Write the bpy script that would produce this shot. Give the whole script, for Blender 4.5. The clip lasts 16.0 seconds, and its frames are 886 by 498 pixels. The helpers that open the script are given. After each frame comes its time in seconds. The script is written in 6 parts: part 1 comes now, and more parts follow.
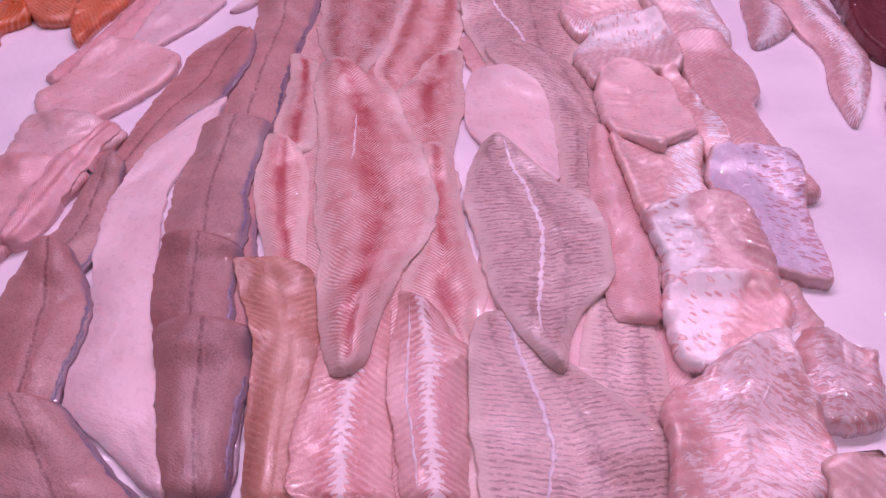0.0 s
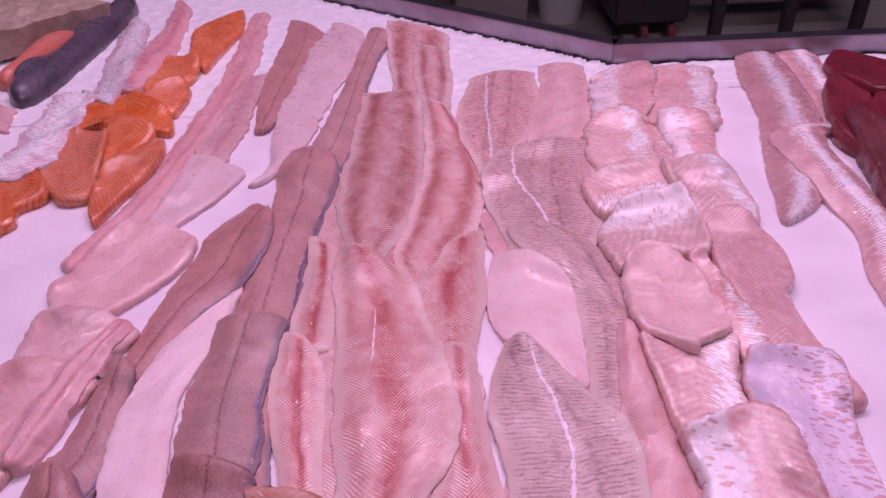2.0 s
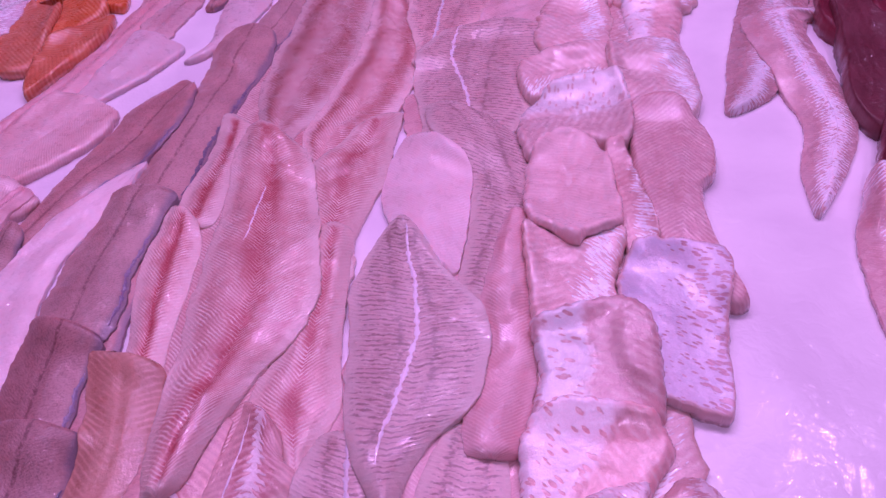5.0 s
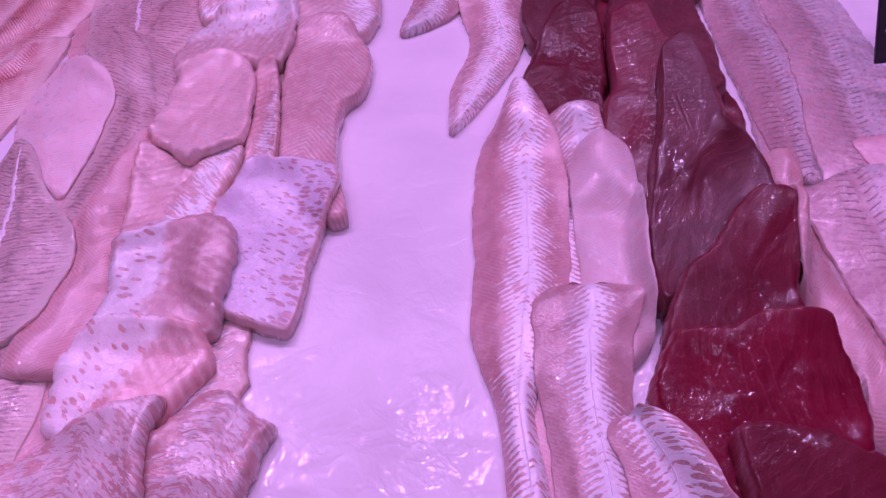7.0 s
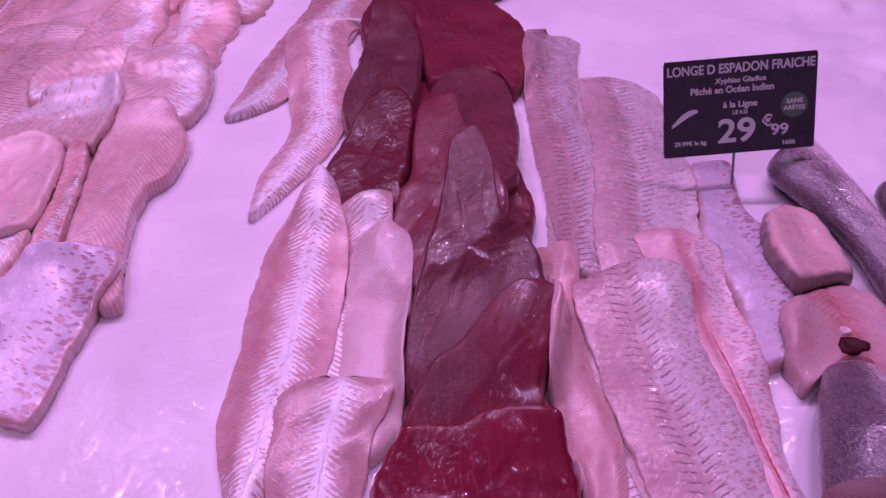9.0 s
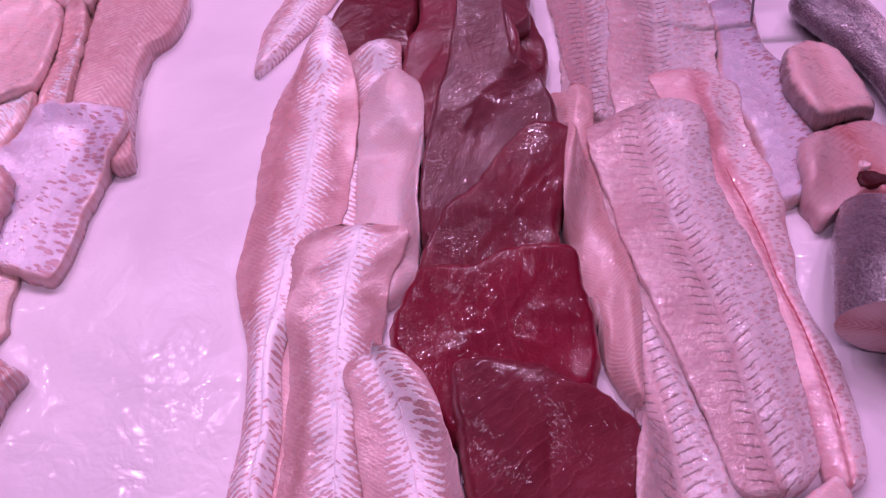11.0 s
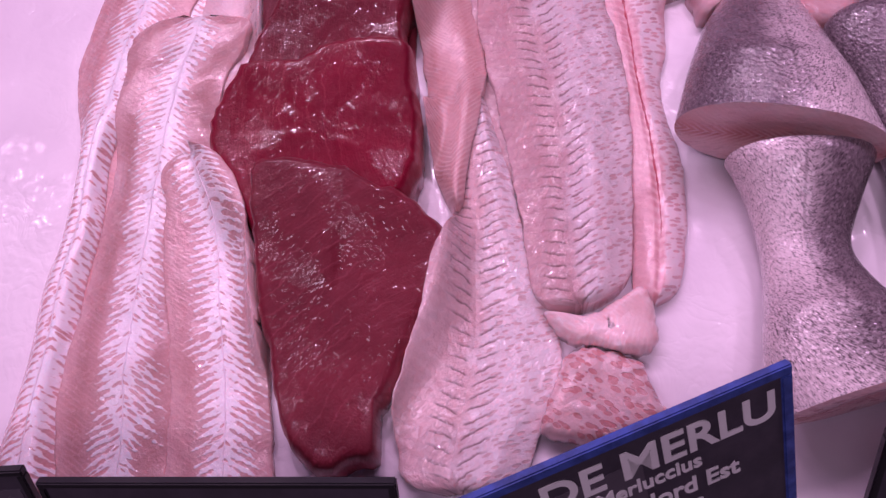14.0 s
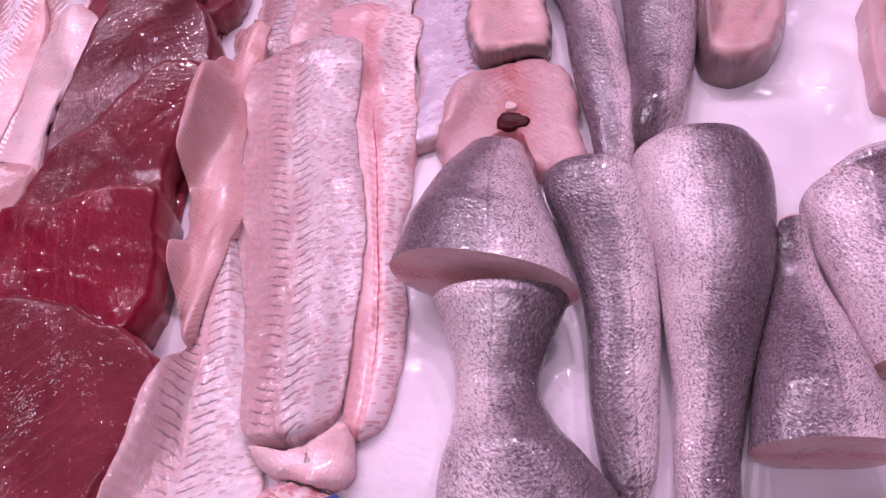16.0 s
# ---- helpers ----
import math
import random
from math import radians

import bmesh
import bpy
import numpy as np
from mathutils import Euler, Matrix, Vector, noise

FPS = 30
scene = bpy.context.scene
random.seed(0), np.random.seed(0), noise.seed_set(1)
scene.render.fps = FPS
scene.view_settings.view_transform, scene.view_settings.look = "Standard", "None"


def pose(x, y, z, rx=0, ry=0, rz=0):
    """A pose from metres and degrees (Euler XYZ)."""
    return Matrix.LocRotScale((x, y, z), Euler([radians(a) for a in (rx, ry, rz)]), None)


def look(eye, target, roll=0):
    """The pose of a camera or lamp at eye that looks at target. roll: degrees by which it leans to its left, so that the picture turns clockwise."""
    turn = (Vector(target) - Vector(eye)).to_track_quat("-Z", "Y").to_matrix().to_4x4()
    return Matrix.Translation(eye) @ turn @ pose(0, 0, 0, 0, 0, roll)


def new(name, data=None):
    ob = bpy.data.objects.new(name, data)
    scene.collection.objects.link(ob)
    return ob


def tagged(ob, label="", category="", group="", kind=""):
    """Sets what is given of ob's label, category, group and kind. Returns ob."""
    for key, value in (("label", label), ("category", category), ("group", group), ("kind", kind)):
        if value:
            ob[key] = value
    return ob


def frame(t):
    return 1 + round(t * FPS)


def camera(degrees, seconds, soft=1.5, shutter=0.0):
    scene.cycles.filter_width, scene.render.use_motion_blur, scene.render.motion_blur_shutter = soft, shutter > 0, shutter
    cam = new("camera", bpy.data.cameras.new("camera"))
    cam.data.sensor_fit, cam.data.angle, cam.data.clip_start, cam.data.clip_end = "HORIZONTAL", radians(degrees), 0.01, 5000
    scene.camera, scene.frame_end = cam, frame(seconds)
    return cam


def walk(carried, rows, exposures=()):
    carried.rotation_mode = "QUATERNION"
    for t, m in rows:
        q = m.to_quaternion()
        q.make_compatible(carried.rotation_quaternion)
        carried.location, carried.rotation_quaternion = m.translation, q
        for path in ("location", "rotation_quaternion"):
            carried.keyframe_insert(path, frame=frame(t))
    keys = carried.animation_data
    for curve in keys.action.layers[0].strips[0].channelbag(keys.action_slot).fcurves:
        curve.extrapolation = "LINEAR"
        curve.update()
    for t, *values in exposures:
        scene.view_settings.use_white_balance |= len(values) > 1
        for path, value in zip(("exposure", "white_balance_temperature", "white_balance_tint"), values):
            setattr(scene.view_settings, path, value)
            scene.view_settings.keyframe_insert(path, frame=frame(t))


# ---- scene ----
cam = camera(55.9, 16.0)
PATH = [
    (0, (-0.035, -0.008, 0.466), (0.116, 1.453, -0.892), 0.3),
    (0.5, (-0.032, 0.025, 0.485), (0.139, 1.488, -0.868), 0.5),
    (1, (-0.036, 0.069, 0.508), (0.137, 1.549, -0.827), 0.6),
    (1.5, (-0.028, 0.083, 0.517), (0.12, 1.621, -0.753), -0.1),
    (2, (-0.03, 0.082, 0.524), (0.092, 1.68, -0.672), -1.1),
    (2.5, (-0.027, 0.092, 0.536), (0.076, 1.682, -0.672), -2.0),
    (3, (-0.003, 0.09, 0.522), (0.044, 1.638, -0.744), -3.5),
    (3.2, (0.006, 0.086, 0.515), (0.029, 1.618, -0.771), -3.9),
    (5.3, (0.197, 0.081, 0.477), (0.084, 1.535, -0.891), -4.4),
    (5.5, (0.226, 0.073, 0.469), (0.133, 1.525, -0.904), -3.9),
    (6, (0.26, 0.078, 0.455), (0.215, 1.501, -0.949), -3.3),
    (6.5, (0.324, 0.08, 0.451), (0.315, 1.475, -0.982), -2.8),
    (7, (0.416, 0.069, 0.447), (0.441, 1.45, -0.999), -2.0),
    (7.5, (0.478, 0.067, 0.448), (0.531, 1.474, -0.973), -1.1),
    (8, (0.518, 0.07, 0.455), (0.604, 1.533, -0.906), 0.2),
    (8.2, (0.533, 0.071, 0.461), (0.625, 1.559, -0.873), 0.5),
    (10.3, (0.575, 0.074, 0.461), (0.691, 1.524, -0.911), 0.3),
    (10.5, (0.575, 0.071, 0.456), (0.672, 1.476, -0.965), -0.5),
    (11, (0.565, 0.06, 0.444), (0.616, 1.336, -1.096), -2.3),
    (11.5, (0.591, 0.057, 0.436), (0.559, 1.2, -1.206), -5.3),
    (12, (0.598, 0.059, 0.422), (0.483, 1.081, -1.293), -8.7),
    (12.5, (0.6, 0.065, 0.422), (0.426, 0.991, -1.343), -12.0),
    (13, (0.639, 0.065, 0.428), (0.452, 0.96, -1.351), -12.7),
    (13.5, (0.696, 0.059, 0.427), (0.515, 0.945, -1.357), -12.6),
    (14, (0.71, 0.065, 0.419), (0.567, 0.951, -1.368), -11.1),
    (14.5, (0.706, 0.065, 0.424), (0.591, 0.989, -1.346), -9.7),
    (15, (0.75, 0.065, 0.431), (0.635, 1.053, -1.304), -9.3),
    (15.5, (0.812, 0.052, 0.436), (0.699, 1.12, -1.252), -8.5),
    (16, (0.866, 0.054, 0.432), (0.755, 1.205, -1.199), -7.6),
]
EXPOSURES = [(0.0, -0.15, 6380, 20), (3.0, -0.20, 6230, 24), (5.3, -0.49, 5780, 80), (8.2, -0.57, 5880, 82), (10.3, -0.24, 6280, 51), (12.5, -0.27, 6380, 42), (14.5, 0.08, 6420, 19), (16.0, 0.27, 6380, 4)]
walk(cam, [(t, look(eye, target, roll)) for t, eye, target, roll in PATH], EXPOSURES)


# ---- light and place ----
# ---------------------------------------------------------------- light
world = bpy.data.worlds.new("world")
scene.world = world
world.use_nodes = True
world.node_tree.nodes["Background"].inputs[0].default_value = (0.9, 0.8, 0.95, 1)
world.node_tree.nodes["Background"].inputs[1].default_value = 0.15


def lamp(name, eye, target, sx, sy, watts, colour):
    data = bpy.data.lights.new(name, "AREA")
    data.shape, data.size, data.size_y, data.energy, data.color = "RECTANGLE", sx, sy, watts, colour
    ob = new(name, data)
    ob.matrix_world = look(eye, target)
    return ob


PINK = (1.0, 0.655, 0.98)
for x in (-0.75, -0.15, 0.45, 1.05, 1.65):
    lamp("counter_spot", (x, 1.36, 1.65), (x, 0.50, 0.0), 0.11, 0.11, 6.6, PINK)
lamp("ceiling_light", (0.2, -0.9, 2.75), (0.2, 0.3, 0.0), 2.4, 0.4, 34.0, (1.0, 0.75, 0.98))
lamp("ceiling_light", (0.2, 2.4, 2.75), (0.2, 1.4, 0.0), 2.4, 0.4, 22.0, (1.0, 0.75, 0.98))


# ---------------------------------------------------------------- node helpers
class Nodes:
    """A small shorthand for node materials."""

    def __init__(self, name):
        self.mat = bpy.data.materials.new(name)
        self.mat.use_nodes = True
        self.tree = self.mat.node_tree
        self.tree.nodes.clear()
        self.bsdf = self.add("ShaderNodeBsdfPrincipled")
        out = self.add("ShaderNodeOutputMaterial")
        self.tree.links.new(self.bsdf.outputs[0], out.inputs[0])

    def add(self, kind):
        return self.tree.nodes.new(kind)

    def put(self, socket, value):
        if isinstance(value, bpy.types.NodeSocket):
            self.tree.links.new(value, socket)
        elif isinstance(value, tuple) and len(value) == 3 and socket.type == "RGBA":
            socket.default_value = (*value, 1)
        else:
            socket.default_value = value

    def m(self, op, a, b=0.0, c=0.0):
        n = self.add("ShaderNodeMath")
        n.operation = op
        for k, v in enumerate((a, b, c)):
            self.put(n.inputs[k], v)
        return n.outputs[0]

    def step(self, x, lo, hi, a=0.0, b=1.0):
        n = self.add("ShaderNodeMapRange")
        n.interpolation_type = "SMOOTHSTEP"
        for k, v in enumerate((x, lo, hi, a, b)):
            self.put(n.inputs[k], v)
        return n.outputs[0]

    def mix(self, f, a, b):
        n = self.add("ShaderNodeMix")
        n.data_type = "RGBA"
        self.put(n.inputs[0], f)
        self.put(n.inputs[6], a)
        self.put(n.inputs[7], b)
        return n.outputs[2]

    def noise(self, vec, scale, detail=3.0, rough=0.55, warp=0.0):
        n = self.add("ShaderNodeTexNoise")
        self.put(n.inputs["Vector"], vec)
        self.put(n.inputs["Scale"], scale)
        self.put(n.inputs["Detail"], detail)
        self.put(n.inputs["Roughness"], rough)
        self.put(n.inputs["Distortion"], warp)
        return n.outputs[0]

    def cells(self, vec, scale, feature="F1"):
        n = self.add("ShaderNodeTexVoronoi")
        n.feature = feature
        self.put(n.inputs["Vector"], vec)
        self.put(n.inputs["Scale"], scale)
        return n.outputs[0]

    def vec(self, x, y, z=0.0):
        n = self.add("ShaderNodeCombineXYZ")
        for k, v in enumerate((x, y, z)):
            self.put(n.inputs[k], v)
        return n.outputs[0]

    def uv(self, name):
        n = self.add("ShaderNodeUVMap")
        n.uv_map = name
        s = self.add("ShaderNodeSeparateXYZ")
        self.tree.links.new(n.outputs[0], s.inputs[0])
        return s.outputs[0], s.outputs[1]

    def place(self):
        n = self.add("ShaderNodeNewGeometry")
        return n.outputs["Position"]

    def chance(self):
        return self.add("ShaderNodeObjectInfo").outputs["Random"]

    def bump(self, height, strength=0.4, far=0.001, normal=None):
        n = self.add("ShaderNodeBump")
        self.put(n.inputs["Strength"], strength)
        self.put(n.inputs["Distance"], far)
        self.put(n.inputs["Height"], height)
        if normal is not None:
            self.put(n.inputs["Normal"], normal)
        return n.outputs[0]

    def finish(self, colour, rough, normal=None, metal=0.0, sub=0.0, coat=0.0, coat_rough=0.1):
        b = self.bsdf.inputs
        self.put(b["Base Color"], colour)
        self.put(b["Roughness"], rough)
        self.put(b["Metallic"], metal)
        if normal is not None:
            self.put(b["Normal"], normal)
        if coat:
            self.put(b["Coat Weight"], coat)
            self.put(b["Coat Roughness"], coat_rough)
            if normal is not None:
                self.put(b["Coat Normal"], normal)
        return self.mat


def flesh(name, pale, deep, spacing=0.0048, slant=0.75, lines=0.35, red=None, red_at=0.0, red_wide=0.25, red_much=0.0,
          film=0.0, film_at=0.0, film_wide=0.4, film_ends=(0.0, 1.0), film_much=1.0, film_sheen=(0.93, 0.89, 0.94), film_step=0.0040, comb_much=0.35, comb=0.0, comb_at=0.0, comb_slant=0.6, veil=None, rings=0.0, net=0.0, flakes=0.0, flake_at=0.0, dashes=0.0, dash_size=(700.0, 170.0), dash_colour=(0.10, 0.06, 0.08), dash_side=0.0,
          seam=None, edge=None, gloss=0.30, wet=0.7, fine=1.0, scales=0.0, back=None, ripples=0.95, soft=0.5, dash_cut=0.53, margin=None, margin_wide=0.008, wash_fine=1.9, slits=0.85, slit_size=(430.0, 130.0), vary=0.26, line_colour=None, spec=0.4):
    """Wet raw fish: chevron muscle lines, blood, a torn silvery film with its wet sheen painted in, dark dashes, a seam
    along the middle, stepped flakes, growth rings.
    """
    pale, deep = ((a[0], a[1] * 0.92, a[2] * 0.99) for a in (pale, deep))
    deep = tuple(0.35 * a + 0.65 * b for a, b in zip(pale, deep))
    N = Nodes(name)
    u, w = N.uv("metres")
    s, v = N.uv("unit")
    dice = N.chance()
    at = N.vec(N.m("ADD", u, N.m("MULTIPLY", dice, 7.0)), N.m("ADD", w, N.m("MULTIPLY", dice, 3.0)), dice)
    blotch = N.noise(at, 26, 4, 0.6)
    mid = N.noise(at, 120, 3, 0.6)
    grain = N.noise(at, 700, 3, 0.65)
    bend = N.m("ADD", N.m("MULTIPLY", N.m("ABSOLUTE", w), slant), N.m("MULTIPLY", blotch, 0.009))
    along = N.m("ADD", u, bend)
    phase = N.m("MULTIPLY", along, 6.2832 / spacing)
    wave = N.m("ADD", N.m("MULTIPLY", N.m("SINE", N.m("ADD", phase, N.m("MULTIPLY", mid, 3.4))), 0.5), 0.5)
    thin = N.m("MULTIPLY", N.m("POWER", wave, 2.6), N.step(N.noise(at, 75, 2, 0.6), 0.36, 0.62, 0.15, 1.0))
    where = N.step(N.noise(at, 20, 3, 0.6), 0.28, 0.52, 0.25, 1.0)
    col = N.mix(N.step(blotch, 0.32, 0.68), pale, deep)
    col = N.mix(N.m("MULTIPLY", N.m("MULTIPLY", thin, where), lines), col, line_colour or tuple(min(0.9, c * 1.2 + 0.10) for c in pale))
    col = N.mix(N.m("MULTIPLY", N.m("MULTIPLY", N.step(N.m("SUBTRACT", 1.0, wave), 0.62, 1.0), N.step(mid, 0.35, 0.6)), lines * 0.6), col, tuple(c * 0.72 for c in deep))
    ledge = None
    if rings:
        away = N.vec(N.m("ADD", u, N.m("SUBTRACT", N.m("MULTIPLY", dice, 0.30), 0.15)), N.m("ADD", w, N.m("SUBTRACT", N.m("MULTIPLY", N.m("FRACT", N.m("MULTIPLY", dice, 13.0)), 0.05), 0.16)), 0.0)
        dist = N.add("ShaderNodeVectorMath")
        dist.operation = "LENGTH"
        N.put(dist.inputs[0], away)
        ring = N.m("SINE", N.m("ADD", N.m("MULTIPLY", dist.outputs["Value"], 6.2832 / rings), N.m("ADD", N.m("MULTIPLY", blotch, 15.0), N.m("MULTIPLY", mid, 2.5))))
        fibre = N.noise(N.vec(N.m("MULTIPLY", dist.outputs["Value"], 900.0), N.m("MULTIPLY", u, 60.0), N.m("MULTIPLY", w, 60.0)), 1.0, 2, 0.5)
        seen = N.step(N.noise(at, 17, 3, 0.6), 0.40, 0.62)
        col = N.mix(N.m("MULTIPLY", N.m("MULTIPLY", N.step(ring, 0.88, 1.0), seen), 0.30), col, (0.34, 0.07, 0.10))
        col = N.mix(N.m("MULTIPLY", N.step(fibre, 0.5, 0.75), 0.12), col, (0.26, 0.04, 0.06))
        ledge = N.m("ADD", N.m("MULTIPLY", ring, 0.08), N.m("MULTIPLY", fibre, 0.25))
    if flakes:
        off = N.m("SUBTRACT", w, flake_at)
        side = N.m("ABSOLUTE", off)
        saw = N.m("FRACT", N.m("ADD", N.m("DIVIDE", N.m("ADD", u, N.m("MULTIPLY", side, 0.45)), spacing), N.m("MULTIPLY", mid, 0.7)))
        zone = N.m("MULTIPLY", N.step(side, 0.0012, 0.0035), N.step(N.m("ADD", side, N.m("MULTIPLY", N.m("SUBTRACT", blotch, 0.5), 0.02)), 0.009, 0.017, 1.0, 0.0))
        nick = N.m("MULTIPLY", N.step(saw, 0.70, 0.92), zone)
        ledge = N.m("MULTIPLY", N.m("MULTIPLY", saw, N.step(side, 0.018, 0.034, 1.0, 0.25)), 2.6 * flakes)
    if red_much:
        off = N.m("SUBTRACT", N.m("ABSOLUTE", N.m("ADD", v, N.m("MULTIPLY", N.m("SUBTRACT", blotch, 0.5), 0.5))), red_at)
        band = N.m("EXPONENT", N.m("MULTIPLY", N.m("MULTIPLY", off, off), -1.0 / red_wide ** 2))
        spot = N.step(N.m("ADD", N.m("MULTIPLY", N.noise(at, 19, 4, 0.65), 0.8), N.m("MULTIPLY", N.m("SUBTRACT", 1.0, wave), 0.22)), 0.30, 0.52)
        col = N.mix(N.m("MULTIPLY", N.m("MULTIPLY", band, spot), red_much), col, red)
    shine = None
    if film:
        off = N.m("SUBTRACT", N.m("ADD", v, N.m("MULTIPLY", N.m("SUBTRACT", N.noise(at, 34, 3, 0.6), 0.5), 0.7)), film_at)
        band = N.m("EXPONENT", N.m("MULTIPLY", N.m("MULTIPLY", off, off), -1.0 / film_wide ** 2))
        streak = N.noise(N.vec(N.m("MULTIPLY", along, 300.0), N.m("MULTIPLY", w, 120.0), dice), 1.0, 2.5, 0.55, 0.3)
        patch = N.noise(at, 30, 3, 0.6)
        if comb:
            # teeth of film that leave the spine aslant, solid there and parting outwards
            aside = N.m("SUBTRACT", w, N.m("MULTIPLY", N.m("SUBTRACT", patch, 0.5), 0.006))
            aside = N.m("ABSOLUTE", N.m("SUBTRACT", aside, comb_at))
            tooth = N.m("SINE", N.m("ADD", N.m("MULTIPLY", N.m("ADD", u, N.m("MULTIPLY", aside, -comb_slant)), 6.2832 / film_step), N.m("MULTIPLY", mid, 5.0)))
            ragged = N.m("ADD", N.m("MULTIPLY", tooth, 0.42), N.m("MULTIPLY", N.m("SUBTRACT", streak, 0.5), 1.5))
            far = N.m("DIVIDE", aside, N.step(patch, 0.25, 0.75, comb * 0.55, comb * 1.35))
            gate = N.step(s, film_ends[0] - 0.12, film_ends[0] + 0.15, 1.4 if film_ends[0] > 0 else 0.0, 0.0)
            shine = N.step(N.m("SUBTRACT", N.m("SUBTRACT", N.m("ADD", ragged, 0.80), far), gate), -0.16, 0.22)
            holes = N.cells(N.vec(N.m("MULTIPLY", N.m("ADD", u, N.m("MULTIPLY", aside, -comb_slant)), 330.0), N.m("MULTIPLY", w, 130.0), dice), 1.0)
            shine = N.m("MULTIPLY", shine, N.step(holes, N.step(patch, 0.35, 0.65, 0.05, 0.36), N.step(patch, 0.35, 0.65, 0.12, 0.46)))
        elif veil:
            # skin with lens-shaped tears, larger towards one side
            tears = N.cells(N.vec(N.m("MULTIPLY", N.m("ADD", u, N.m("MULTIPLY", w, 0.25)), veil[0]), N.m("MULTIPLY", w, veil[1]), dice), 1.0)
            size = N.m("ADD", N.step(N.m("ADD", v, N.m("MULTIPLY", N.m("SUBTRACT", patch, 0.5), 1.6)), -0.7, 0.9, veil[2], veil[3]), N.m("MULTIPLY", N.m("SUBTRACT", streak, 0.5), 0.3))
            shine = N.step(N.m("SUBTRACT", tears, size), -0.03, 0.06)
            shine = N.m("MULTIPLY", shine, N.step(N.m("ADD", band, N.m("MULTIPLY", N.m("SUBTRACT", patch, 0.5), 1.2)), 0.10, 0.60))
        else:
            lean = N.m("ADD", N.m("MULTIPLY", N.m("SUBTRACT", band, 0.55), 0.42), N.m("MULTIPLY", N.m("SUBTRACT", patch, 0.5), 0.75))
            lean = N.m("SUBTRACT", lean, N.step(s, film_ends[0] - 0.2, film_ends[0] + 0.15, 0.30 if film_ends[0] > 0 else 0.0, 0.0))
            comb = N.m("ADD", N.m("MULTIPLY", N.m("SINE", N.m("ADD", N.m("MULTIPLY", along, 6.2832 / film_step), N.m("MULTIPLY", mid, 4.0))), 0.5), 0.5)
            torn = N.m("ADD", N.m("MULTIPLY", streak, 1.0 - comb_much), N.m("MULTIPLY", comb, comb_much * 0.6))
            shine = N.step(N.m("ADD", torn, lean), 0.56 - 0.22 * film - 0.2 * comb_much, 0.63 - 0.22 * film - 0.2 * comb_much)
            shine = N.m("MULTIPLY", shine, N.step(band, 0.05, 0.25))
            if slits:
                slit = N.noise(N.vec(N.m("MULTIPLY", along, slit_size[0]), N.m("MULTIPLY", w, slit_size[1]), N.m("MULTIPLY", dice, 5.0)), 1.0, 1.5, 0.5, 0.5)
                shine = N.m("MULTIPLY", shine, N.m("SUBTRACT", 1.0, N.m("MULTIPLY", N.step(N.m("ADD", slit, N.m("MULTIPLY", N.m("SUBTRACT", patch, 0.5), 0.3)), 0.54, 0.58), slits)))
        # the membrane's own white, with the wet glints on it painted into the colour
        col = N.mix(N.m("MULTIPLY", shine, film_much), col, film_sheen)
    if flakes:
        col = N.mix(N.m("MULTIPLY", nick, flakes), col, tuple(c * 0.48 for c in deep))
    if margin is not None:
        near, _ = N.uv("rim")
        rimmed = N.step(N.m("ADD", near, N.m("MULTIPLY", N.m("SUBTRACT", mid, 0.5), margin_wide * 0.9)), margin_wide * 0.35, margin_wide, 1.0, 0.0)
        col = N.mix(N.m("MULTIPLY", rimmed, 0.8), col, margin)
    if back is not None:
        col = N.mix(N.m("MULTIPLY", N.step(N.m("ADD", v, N.m("MULTIPLY", N.m("SUBTRACT", blotch, 0.5), 0.16)), -0.06, 0.04), 0.92), col, back)
        col = N.mix(N.m("MULTIPLY", N.step(N.m("ABSOLUTE", N.m("ADD", w, 0.003)), 0.0002, 0.0009, 1.0, 0.0), 0.4), col, tuple(c * 0.6 for c in back))
    if dashes:
        tick = N.noise(N.vec(N.m("MULTIPLY", along, dash_size[0]), N.m("MULTIPLY", w, dash_size[1]), N.m("MULTIPLY", dice, 9.0)), 1.0, 1.5, 0.5, 0.6)
        more = N.m("ADD", N.m("MULTIPLY", N.m("SUBTRACT", blotch, 0.5), 0.28), N.m("MULTIPLY", v, -dash_side))
        tick = N.step(N.m("ADD", tick, more), dash_cut, dash_cut + 0.06)
        far = N.step(N.m("ABSOLUTE", v), 0.60, 0.95, 1.0, 0.15)
        col = N.mix(N.m("MULTIPLY", N.m("MULTIPLY", tick, far), dashes), col, dash_colour)
    if net:
        # broken dark cross lines and two stripes beside the lateral line
        cross = N.m("SINE", N.m("ADD", N.m("MULTIPLY", N.m("ADD", u, N.m("MULTIPLY", N.m("ABSOLUTE", w), 0.22)), 6.2832 / 0.0048), N.m("ADD", N.m("MULTIPLY", mid, 6.5), N.m("MULTIPLY", blotch, 5.0))))
        broken = N.noise(N.vec(N.m("MULTIPLY", u, 330.0), N.m("MULTIPLY", w, 150.0), dice), 1.0, 2.0, 0.6)
        mesh = N.step(N.m("ADD", N.m("MULTIPLY", cross, 0.5), N.m("MULTIPLY", N.m("SUBTRACT", broken, 0.5), 2.2)), 0.22, 0.48)
        beside = N.m("SUBTRACT", N.m("ABSOLUTE", N.m("ADD", w, N.m("MULTIPLY", N.m("SUBTRACT", blotch, 0.5), 0.008))), 0.013)
        stripe = N.m("EXPONENT", N.m("MULTIPLY", N.m("MULTIPLY", beside, beside), -1.0 / 0.0022 ** 2))
        apart, _ = N.uv("rim")
        clear = N.step(N.m("ADD", apart, N.m("MULTIPLY", N.m("SUBTRACT", blotch, 0.5), 0.014)), 0.003, 0.011)
